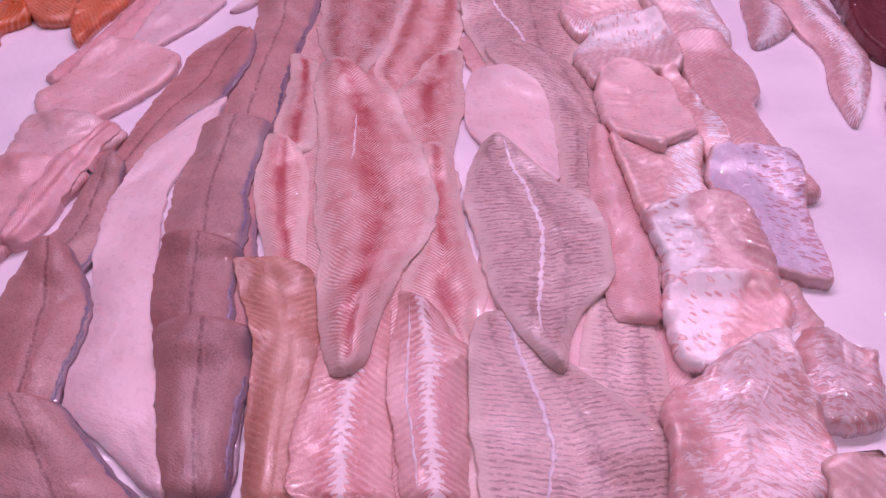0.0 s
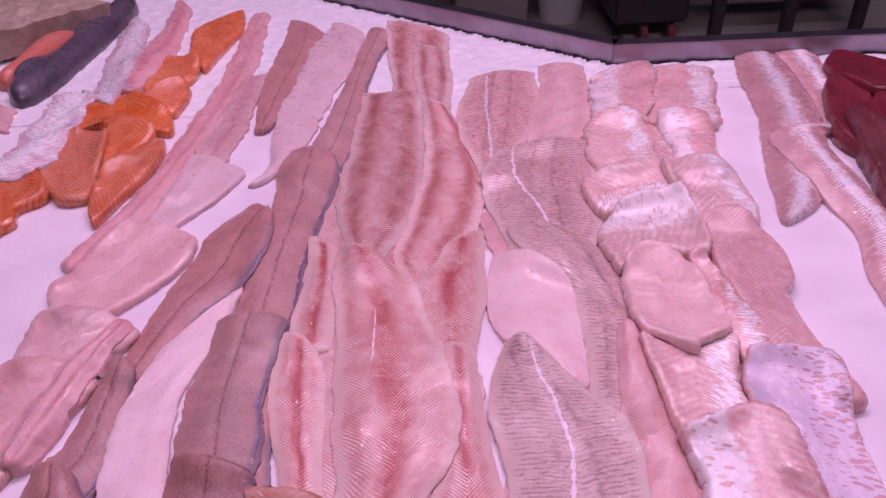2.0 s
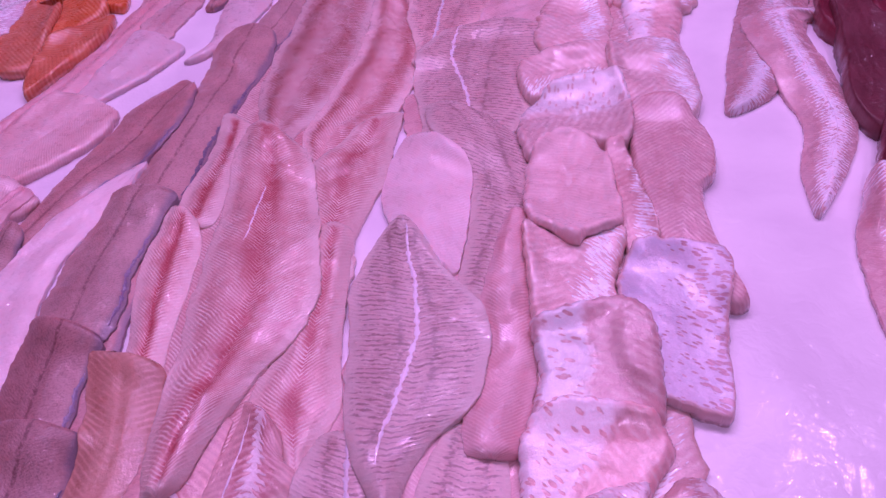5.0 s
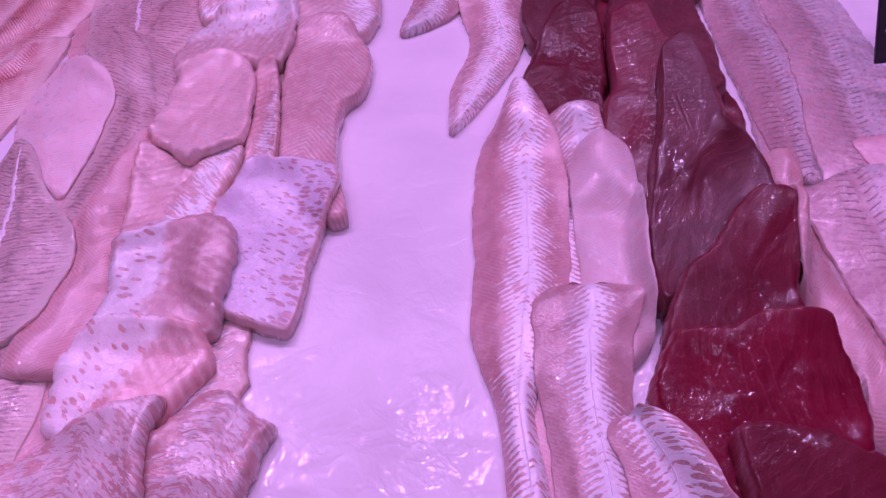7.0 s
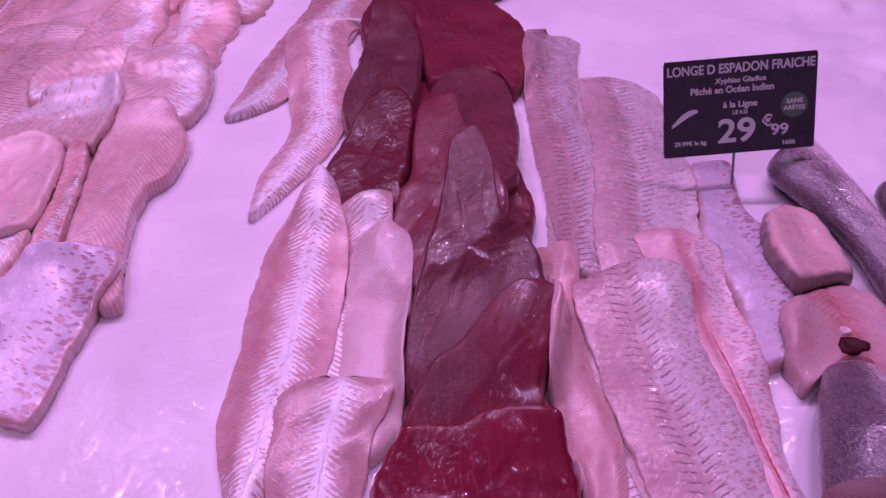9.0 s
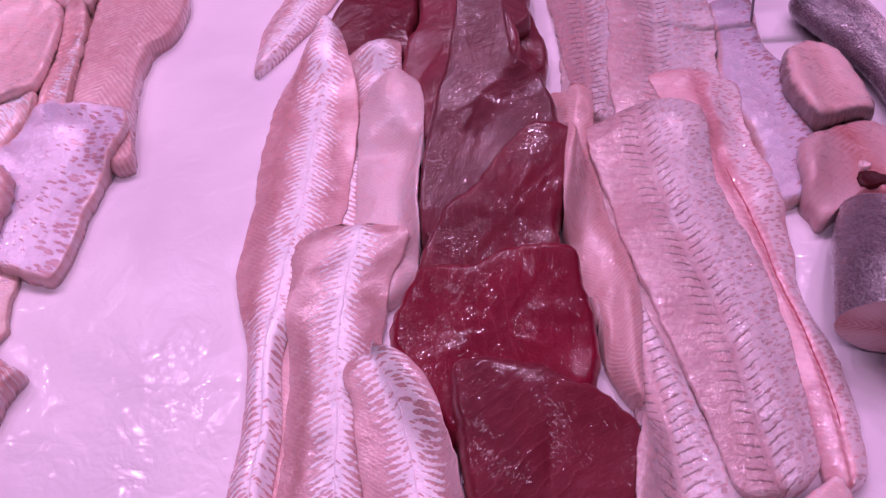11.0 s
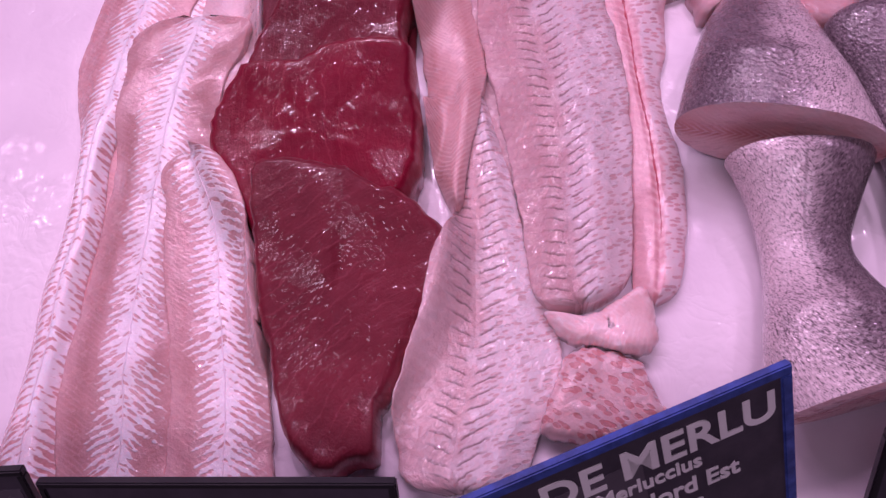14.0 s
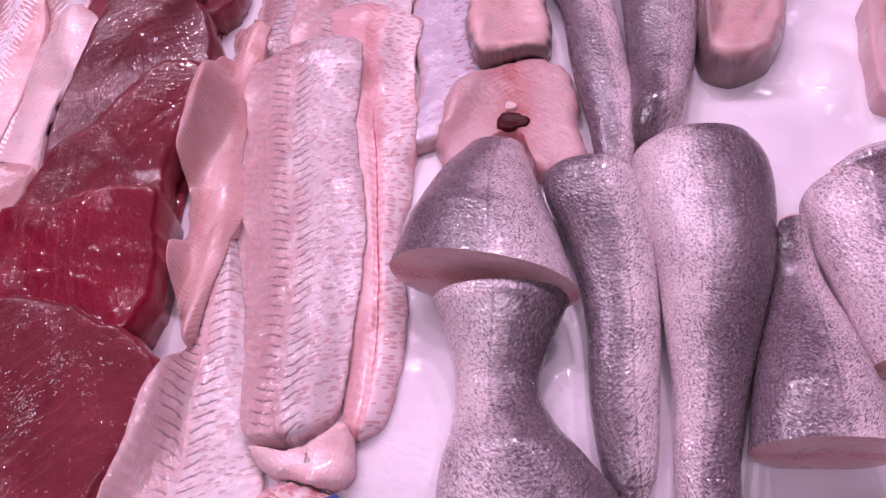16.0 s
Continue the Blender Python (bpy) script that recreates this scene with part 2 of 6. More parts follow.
        col = N.mix(N.m("MULTIPLY", N.m("MULTIPLY", N.m("MINIMUM", N.m("ADD", mesh, N.m("MULTIPLY", stripe, N.step(broken, 0.4, 0.6))), 1.0), clear), net), col, dash_colour)
    if seam is not None:
        wander = N.m("ADD", w, N.m("MULTIPLY", N.m("SUBTRACT", N.noise(at, 50, 3, 0.6), 0.5), 0.006))
        line = N.step(N.m("ABSOLUTE", wander), 0.0006, 0.0022, 1.0, 0.0)
        line = N.m("MULTIPLY", line, N.step(N.noise(at, 260, 3, 0.6), 0.34, 0.55))
        col = N.mix(N.m("MULTIPLY", line, 0.65), col, seam)
    if edge is not None:
        rim = N.step(N.m("ADD", v, N.m("MULTIPLY", N.m("SUBTRACT", blotch, 0.5), 0.5)), 0.78, 0.96)
        col = N.mix(N.m("MULTIPLY", rim, 0.85), col, edge)
    speck = N.step(N.cells(at, 240), 0.05, 0.12, 1.0, 0.0)
    col = N.mix(N.m("MULTIPLY", N.m("MULTIPLY", speck, N.step(mid, 0.5, 0.62)), 0.14), col, tuple(c * 0.6 for c in deep))
    col = N.mix(N.m("MULTIPLY", N.step(grain, 0.42, 0.75), 0.18), col, tuple(min(0.9, c * 1.25) for c in pale))
    tone = N.add("ShaderNodeHueSaturation")
    N.put(tone.inputs["Value"], N.m("ADD", 1.0 - vary * 0.6, N.m("MULTIPLY", N.m("FRACT", N.m("MULTIPLY", dice, 17.0)), vary)))
    N.put(tone.inputs["Saturation"], N.m("ADD", 0.88, N.m("MULTIPLY", N.m("FRACT", N.m("MULTIPLY", dice, 31.0)), 0.24)))
    N.put(tone.inputs["Color"], col)
    col = tone.outputs[0]
    rough = N.step(mid, 0.3, 0.75, gloss - 0.06, gloss + 0.16)
    height = N.m("ADD", N.m("ADD", N.m("MULTIPLY", N.m("MULTIPLY", thin, where), 0.20 * min(1.0, 2.0 * lines, 0.004 / spacing)), N.m("MULTIPLY", mid, 0.8)), N.m("MULTIPLY", grain, 0.22 * fine))
    if shine is not None:
        height = N.m("ADD", height, N.m("MULTIPLY", shine, 0.25))
    if scales:
        height = N.m("ADD", height, N.m("MULTIPLY", N.cells(N.vec(N.m("MULTIPLY", u, 1.0), w, dice), 420), scales))
    if ledge is not None:
        height = N.m("ADD", height, ledge)
    normal = N.bump(height, 0.9, 0.0011)
    wash = N.vec(N.m("MULTIPLY", along, 1.5 * wash_fine), N.m("MULTIPLY", w, wash_fine), dice)
    ripple = N.m("ADD", N.noise(wash, 85, 1, 0.5), N.m("MULTIPLY", N.noise(wash, 190, 1, 0.5), N.step(N.noise(at, 40, 2, 0.5), 0.38, 0.62, 0.15, 0.75)))
    film_normal = N.bump(ripple, 1.0, 0.0010 * ripples)
    b = N.bsdf.inputs
    N.put(b["Specular IOR Level"], spec)
    if shine is not None:
        N.put(b["Specular IOR Level"], 0.6)
    N.put(b["Coat Weight"], wet if scales else N.m("MULTIPLY", N.step(N.noise(at, 42, 3, 0.6), 0.36, 0.60, 0.35, 1.0), wet))
    N.put(b["Coat IOR"], 1.52)
    N.put(b["Coat Roughness"], N.step(mid, 0.3, 0.7, 0.025, 0.06))
    N.put(b["Coat Normal"], film_normal)
    if soft:
        N.put(b["Subsurface Weight"], soft)
        N.put(b["Subsurface Radius"], (1.0, 0.35, 0.3))
        N.put(b["Subsurface Scale"], 0.0022)
    return N.finish(col, rough, normal)


MATERIALS = {
    "mesh": flesh("veined_red_flesh", (0.62, 0.30, 0.29), (0.46, 0.14, 0.15), lines=0.2, film=0.5, film_wide=3.0, veil=(310.0, 170.0, 0.36, 0.50), film_much=0.45, film_sheen=(0.82, 0.70, 0.74), wet=1.0, gloss=0.2),
    "redwide": flesh("red_banded_flesh", (0.72, 0.46, 0.42), (0.58, 0.28, 0.25), lines=0.95, spacing=0.0036, slant=0.9, red=(0.36, 0.09, 0.085), red_at=0.5, red_wide=0.24, red_much=0.75, wet=1.0, margin=(0.78, 0.58, 0.56), margin_wide=0.014, soft=0.3, line_colour=(0.88, 0.72, 0.69)),
    "codveil": flesh("veined_fish_flesh", (0.72, 0.45, 0.41), (0.62, 0.34, 0.31), line_colour=(0.90, 0.76, 0.74), lines=0.25, spacing=0.012, slant=0.5, film=0.28, film_at=0.1, film_wide=0.9, comb_much=0.1, film_much=0.5, wet=1.0, gloss=0.2, soft=0.3, ripples=1.05),
    "codband": flesh("banded_fish_flesh", (0.74, 0.47, 0.44), (0.64, 0.36, 0.34), line_colour=(0.90, 0.74, 0.72), lines=0.45, spacing=0.010, slant=0.8, film=0.5, film_at=-0.55, film_wide=0.42, veil=(190.0, 80.0, 0.28, 0.44), film_much=0.8, wet=1.0, gloss=0.22, soft=0.3, ripples=1.05),
    "brown": flesh("brown_skin", (0.50, 0.29, 0.26), (0.38, 0.20, 0.185), lines=0.12, spacing=0.0028, seam=(0.15, 0.05, 0.06), edge=(0.20, 0.14, 0.19), dashes=0.35, dash_size=(900, 500), dash_colour=(0.14, 0.06, 0.065), gloss=0.42, wet=0.5),
    "sole_pale": flesh("pale_underside", (0.80, 0.64, 0.63), (0.72, 0.52, 0.51), lines=0.06),
    "strip": flesh("pale_pink_strip", (0.74, 0.48, 0.46), (0.60, 0.32, 0.32), lines=0.25, slant=3.0, red=(0.46, 0.14, 0.16), red_much=0.5, red_wide=0.5),
    "red": flesh("blood_red_flesh", (0.72, 0.45, 0.40), (0.60, 0.29, 0.26), lines=1.0, spacing=0.0036, slant=0.9, red=(0.42, 0.06, 0.075), red_at=0.04, red_wide=0.22, red_much=0.9, wet=1.0, margin=(0.78, 0.58, 0.55), margin_wide=0.014, soft=0.3, line_colour=(0.90, 0.74, 0.71)),
    "redtan": flesh("tan_flesh", (0.66, 0.42, 0.32), (0.50, 0.25, 0.18), lines=0.2, spacing=0.006, red=(0.26, 0.07, 0.045), red_at=0.75, red_wide=0.3, red_much=0.5),
    "silverred": flesh("silver_streaked_flesh", (0.68, 0.41, 0.36), (0.56, 0.26, 0.23), lines=0.5, spacing=0.006, slant=-0.6, red=(0.45, 0.06, 0.08), red_at=0.3, red_much=0.6, film=0.4, comb=0.007, comb_slant=0.6, film_step=0.0060, film_sheen=(0.88, 0.80, 0.84), soft=0.3, wet=0.9, film_much=0.65),
    "haddock": flesh("speckled_skin", (0.72, 0.50, 0.46), (0.62, 0.38, 0.35), lines=0.5, spacing=0.0036, slant=0.35, dashes=0.0, dash_size=(900, 240), dash_colour=(0.22, 0.105, 0.115), red=(0.40, 0.20, 0.19), red_at=0.3, red_wide=0.2, red_much=0.4, margin=(0.72, 0.53, 0.50), margin_wide=0.014, wet=0.9, soft=0.3, line_colour=(0.82, 0.66, 0.60), net=0.62),
    "pale": flesh("pale_flesh", (0.74, 0.51, 0.485), (0.66, 0.39, 0.37), lines=0.32, spacing=0.0032, slant=0.9, red=(0.50, 0.20, 0.18), red_at=0.6, red_much=0.35, wet=0.9, soft=0.3, line_colour=(0.90, 0.74, 0.72)),
    "paleplain": flesh("white_flesh", (0.80, 0.63, 0.61), (0.74, 0.52, 0.50), lines=0.25, spacing=0.0032),
    "cod": flesh("white_fish_flesh", (0.76, 0.52, 0.48), (0.66, 0.37, 0.34), line_colour=(0.90, 0.76, 0.74), lines=0.5, spacing=0.0085, slant=0.7, film=0.10, film_at=0.5, wet=1.0, gloss=0.22, margin=(0.68, 0.42, 0.38), margin_wide=0.006, soft=0.3, ripples=1.05),
    "codpink": flesh("pink_fish_flesh", (0.69, 0.41, 0.39), (0.58, 0.29, 0.27), line_colour=(0.88, 0.70, 0.68), lines=0.5, spacing=0.0055, slant=1.0, wet=1.0, gloss=0.22, soft=0.3, ripples=1.05),
    "codfold": flesh("folded_fish_flesh", (0.75, 0.54, 0.50), (0.67, 0.41, 0.38), line_colour=(0.90, 0.78, 0.75), lines=0.22, spacing=0.004, slant=0.3, wet=1.0, soft=0.3, ripples=1.0),
    "codsilver": flesh("membrane_flesh", (0.76, 0.50, 0.46), (0.66, 0.38, 0.35), line_colour=(0.90, 0.76, 0.74), lines=0.45, spacing=0.009, slant=0.6, film=0.5, film_at=-0.6, film_wide=0.5, veil=(200.0, 85.0, 0.26, 0.46), film_much=0.65, wet=1.0, gloss=0.22, soft=0.3, ripples=1.05),
    "codskin": flesh("silver_membrane", (0.52, 0.31, 0.33), (0.44, 0.25, 0.28), lines=0.1, spacing=0.006, film=0.8, film_wide=2.0, film_much=0.9, film_sheen=(0.66, 0.56, 0.69), veil=(290.0, 118.0, 0.04, 0.50), margin=(0.66, 0.42, 0.40), margin_wide=0.006, wet=1.0, gloss=0.2),
    "whiting": flesh("long_fillet_flesh", (0.68, 0.43, 0.415), (0.56, 0.31, 0.30), lines=0.12, spacing=0.0032, slant=0.7, film=0.6, film_much=0.95, comb=0.014, comb_at=0.004, comb_slant=0.6, film_step=0.0046, film_sheen=(0.90, 0.83, 0.89), red=(0.46, 0.19, 0.18), red_at=0.6, red_wide=0.25, red_much=0.4, wet=1.0, gloss=0.22, soft=0.3),
    "merlu": flesh("hake_fillet_flesh", (0.61, 0.43, 0.42), (0.53, 0.335, 0.335), lines=0.2, spacing=0.0068, slant=0.6, flakes=1.0, flake_at=-0.006, film=0.5, veil=(430.0, 170.0, 0.20, 0.36), film_at=0.5, film_wide=0.55, film_much=0.6, film_sheen=(0.78, 0.71, 0.76), wet=1.0, gloss=0.22, soft=0.3),
    "merlured": flesh("pink_hake_flesh", (0.66, 0.42, 0.42), (0.57, 0.32, 0.33), lines=0.2, spacing=0.006, slant=0.5, red=(0.46, 0.07, 0.09), red_at=0.05, red_wide=0.2, red_much=0.4, film=0.3, veil=(430.0, 170.0, 0.24, 0.4), film_at=0.6, film_wide=0.35, film_much=0.5, wet=1.0, soft=0.3),
    "salmon": flesh("salmon_flesh", (0.68, 0.20, 0.075), (0.52, 0.105, 0.035), lines=0.55, spacing=0.006, slant=0.8, line_colour=(0.88, 0.52, 0.36), wet=1.0, soft=0.4),
    "tuna": flesh("dark_red_meat", (0.185, 0.020, 0.035), (0.105, 0.010, 0.019), lines=0.0, rings=0.0085, gloss=0.42, fine=1.6, wet=0.8, wash_fine=2.3, ripples=0.75, soft=0.1, vary=0.45, spec=0.15, margin=(0.26, 0.04, 0.06), margin_wide=0.004),
    "hakeflesh": flesh("cut_hake_flesh", (0.64, 0.44, 0.43), (0.55, 0.33, 0.33), lines=0.12, red=(0.44, 0.10, 0.10), red_much=0.75, wet=0.6),
    "silver": flesh("translucent_membrane", (0.66, 0.50, 0.54), (0.55, 0.38, 0.42), film=0.6, film_wide=0.8),
    "redfish": flesh("red_fish_skin", (0.62, 0.13, 0.07), (0.55, 0.18, 0.13), lines=0.1),
    "darkfish": flesh("dark_fish_skin", (0.12, 0.10, 0.13), (0.05, 0.04, 0.055), lines=0.1, gloss=0.3, ripples=0.4),
    "skin": flesh("hake_skin", (0.74, 0.64, 0.64), (0.64, 0.54, 0.56), lines=0.0, spacing=0.003, slant=0.9, dashes=0.85, dash_size=(1500, 700), dash_cut=0.505, soft=0.0, wash_fine=3.0, ripples=0.5, dash_colour=(0.055, 0.035, 0.05), dash_side=-0.25, gloss=0.24, wet=0.75, scales=0.6, back=(0.13, 0.085, 0.11)),
    "hakeskin": flesh("hake_steak_flesh", (0.74, 0.48, 0.46), (0.66, 0.38, 0.36), lines=0.15, red=(0.48, 0.14, 0.14), red_much=0.3, wet=0.6, margin=(0.16, 0.10, 0.11), margin_wide=0.004),
    "mark": flesh("white_lateral_line", (0.86, 0.78, 0.80), (0.76, 0.66, 0.70), lines=0.1, soft=0.2),
    "blood": flesh("blood_line", (0.46, 0.10, 0.12), (0.34, 0.05, 0.06), lines=0.0),
    "rim_dark": flesh("cavity_lining", (0.06, 0.006, 0.008), (0.03, 0.003, 0.005), lines=0.0, soft=0.0, wet=0.15, spec=0.1),
    "rim": flesh("slate_fin_rim", (0.26, 0.20, 0.28), (0.12, 0.09, 0.14), lines=0.2, spacing=0.003),
}


def sheet_material():
    N = Nodes("white_plastic_sheet")
    p = N.place()
    big = N.noise(p, 9, 3, 0.5, 0.2)
    fold = N.m("ABSOLUTE", N.m("SUBTRACT", N.noise(p, 15, 4, 0.55, 0.3), 0.5))
    col = N.mix(N.step(big, 0.35, 0.7), (0.82, 0.74, 0.80), (0.74, 0.65, 0.73))
    return N.finish(col, N.step(fold, 0.0, 0.15, 0.42, 0.55), N.bump(N.m("ADD", N.m("ADD", N.m("MULTIPLY", big, 1.6), N.m("MULTIPLY", fold, 2.2)), N.m("MULTIPLY", N.m("ABSOLUTE", N.m("SUBTRACT", N.noise(p, 46, 3, 0.5, 0.6), 0.5)), 0.9)), 0.32, 0.004), coat=0.22, coat_rough=0.07)


def ice_material():
    N = Nodes("crushed_ice")
    p = N.place()
    c = N.cells(p, 190)
    n = N.noise(p, 60, 4, 0.6)
    col = N.mix(N.step(n, 0.3, 0.7), (0.90, 0.87, 0.91), (0.82, 0.77, 0.83))
    return N.finish(col, 0.3, N.bump(N.m("ADD", c, N.m("MULTIPLY", n, 0.8)), 0.5, 0.002), coat=0.5)


def plain(name, colour, rough=0.5, metal=0.0, vary=0.12, scale=30):
    N = Nodes(name)
    n = N.noise(N.place(), scale, 4, 0.6)
    col = N.mix(N.step(n, 0.3, 0.7), colour, tuple(c * (1 - vary) for c in colour))
    return N.finish(col, N.step(n, 0.3, 0.7, rough, min(1, rough + 0.15)), N.bump(n, 0.1, 0.0005), metal=metal)


SHEET, ICE = sheet_material(), ice_material()
STEEL = plain("brushed_steel", (0.42, 0.36, 0.42), 0.35, 0.9)
BLACK = plain("black_plastic", (0.015, 0.013, 0.018), 0.35)
FLOOR = plain("grey_shop_floor", (0.22, 0.20, 0.18), 0.4, 0, 0.3, 4)
WALL = plain("plain_wall", (0.16, 0.145, 0.16), 0.7, 0, 0.1, 3)


# ---------------------------------------------------------------- mesh helpers
def mesh_of(name, verts, faces, mats, uvs=None, index=None):
    me = bpy.data.meshes.new(name)
    me.from_pydata(verts, [], faces)
    for m in mats:
        me.materials.append(m)
    if uvs:
        for key, co in uvs.items():
            layer = me.uv_layers.new(name=key)
            loops = np.zeros(len(me.loops), dtype=np.int32)
            me.loops.foreach_get("vertex_index", loops)
            layer.data.foreach_set("uv", np.array(co, dtype=np.float32)[loops].ravel())
    if index is not None:
        me.polygons.foreach_set("material_index", np.array(index, dtype=np.int32))
    me.polygons.foreach_set("use_smooth", np.ones(len(me.polygons), dtype=bool))
    me.update()
    return me


def box(name, lo, hi, mat, parent=None, bevel=0.0):
    bm = bmesh.new()
    bmesh.ops.create_cube(bm, size=1.0)
    for q in bm.verts:
        q.co = [(lo[k] + hi[k]) / 2 + q.co[k] * (hi[k] - lo[k]) for k in range(3)]
    if bevel:
        bmesh.ops.bevel(bm, geom=bm.edges, offset=bevel, segments=2, affect="EDGES")
    me = bpy.data.meshes.new(name)
    bm.to_mesh(me)
    bm.free()
    me.materials.append(mat)
    ob = new(name, me)
    if parent is not None:
        ob.parent = parent
    return ob


# ---------------------------------------------------------------- the heap
# the heap's height over the counter, on a fine grid: each piece is draped over those laid before it
X0, Y0, CELL = -0.80, 0.00, 0.0025
HEAP = np.zeros((int(1.75 / CELL), int(2.20 / CELL)))


def heap_at(x, y):
    i = np.clip(((y - Y0) / CELL).astype(int), 0, HEAP.shape[0] - 1)
    j = np.clip(((x - X0) / CELL).astype(int), 0, HEAP.shape[1] - 1)
    return HEAP[i, j]


def heap_add(x, y, z):
    i = np.clip(((y - Y0) / CELL).astype(int), 0, HEAP.shape[0] - 1)
    j = np.clip(((x - X0) / CELL).astype(int), 0, HEAP.shape[1] - 1)
    np.maximum.at(HEAP, (i, j), z)


def glide(rows, n):
    """A smooth curve of n points through rows, evenly spaced."""
    p = np.array(rows, float)
    p = np.vstack([2 * p[0] - p[1], p, 2 * p[-1] - p[-2]])
    fine = []
    for k in range(1, len(p) - 2):
        for t in np.linspace(0, 1, 24, endpoint=False):
            a, b, c, d = p[k - 1 : k + 3]
            fine.append(0.5 * (2 * b + (c - a) * t + (2 * a - 5 * b + 4 * c - d) * t * t + (3 * b - a - 3 * c + d) * t ** 3))
    fine.append(p[-2])
    fine = np.array(fine)
    s = np.r_[0, np.cumsum(np.hypot(*np.diff(fine[:, :2], axis=0).T))]
    at = np.linspace(0, s[-1], n)
    return np.stack([np.interp(at, s, c) for c in fine.T], 1), s[-1]


def wobble(s, seed, scale):
    """A smooth random line of about unit size."""
    r = np.random.RandomState(seed)
    out = 0
    for k, amp in ((1, 1.0), (2.3, 0.6), (4.9, 0.35), (9.7, 0.25)):
        out = out + amp * np.sin(s * scale * k + r.uniform(0, 6.28) + 0.8 * np.sin(s * scale * k * 0.37 + r.uniform(0, 6.28)))
    return out / 1.5


def smooth(a):
    b = np.pad(a, 1, mode="edge")
    return (b[:-2, 1:-1] + b[2:, 1:-1] + b[1:-1, :-2] + b[1:-1, 2:] + 2 * a) / 6


def lay(sec, th, seed, cap=0.010, groove=0.0, fray=0.05, belly=1.9, ridge=0.0, rounded=1.0, drape=18, lumpy=0.14):
    """Loft a slab along stations (x, y, half width vector) and drape it over the heap. Returns top grid, u, v, base."""
    nu = int(max(14, min(96, np.hypot(*np.diff(np.array(sec)[:, :2], axis=0).T).sum() / 0.0035)))
    nv = 25
    c, length = glide(sec, nu)
    s = np.linspace(0, length, nu)
    v = np.sin(np.linspace(-1, 1, nv) * np.pi / 2 * 0.93) / np.sin(np.pi / 2 * 0.93)
    k = np.minimum(s, length - s)
    shut = 0.30 + 0.70 * np.sqrt(np.clip(1 - (1 - np.clip(k / cap, 0, 1)) ** 2, 0, 1))
    left = shut * (1 + fray * wobble(s, seed, 70) + 0.3 * fray * wobble(s, seed + 5, 310))
    right = shut * (1 + fray * wobble(s, seed + 9, 70) + 0.3 * fray * wobble(s, seed + 15, 310))
    side = np.where(v[None, :] < 0, -left[:, None] * abs(v)[None, :], right[:, None] * abs(v)[None, :])
    x = c[:, 0, None] + c[:, 2, None] * side
    y = c[:, 1, None] + c[:, 3, None] * side
    half = np.hypot(c[:, 2], c[:, 3])
    raw = heap_at(x, y)
    base0 = raw.copy()
    for dx, dy in ((CELL, 0), (-CELL, 0), (0, CELL), (0, -CELL)):
        base0 = np.maximum(base0, heap_at(x + dx, y + dy))
    wide = np.pad(base0, 1, mode="edge")
    base0 = np.maximum.reduce([wide[1:-1, 1:-1], wide[:-2, 1:-1], wide[2:, 1:-1], wide[1:-1, :-2], wide[1:-1, 2:]])
    base = base0.copy()
    for _ in range(drape):
        base = np.maximum(base0, smooth(base))
    for _ in range(6):
        base = smooth(base)
    short = np.clip(raw + 0.0004 - base, 0, None)
    lift = short.copy()
    for _ in range(8):
        lift = np.maximum(short, smooth(lift))
    base = base + smooth(smooth(smooth(lift)))
    ends = np.clip(k / (cap * 0.8), 0, 1)[:, None]
    prof = np.clip(1 - abs(v)[None, :] ** belly, 0, 1) ** rounded * (0.35 + 0.65 * np.sqrt(1 - (1 - ends) ** 2))
    prof = prof - groove * np.exp(-((v / 0.10) ** 2))[None, :] * ends + ridge * np.exp(-((abs(v) - 0.45) / 0.2) ** 2)[None, :] * ends
    lump = wobble(s[:, None] + 0.35 * v[None, :] * half[:, None], seed + 21, 55) * wobble(v[None, :] * half[:, None] + 0.2 * s[:, None], seed + 23, 80)
    z = base + 0.0005 + th * (0.05 + 0.95 * prof) + lumpy * th * lump * prof
    for a in (0.0, 0.33, 0.66):
        for b in (0.0, 0.5):
            q = lambda g: ((g[:-1, :-1] * (1 - a) + g[1:, :-1] * a) * (1 - b) + (g[:-1, 1:] * (1 - a) + g[1:, 1:] * a) * b)
            heap_add(q(x), q(y), q(z))
    return x, y, z, base, s, v, half, raw


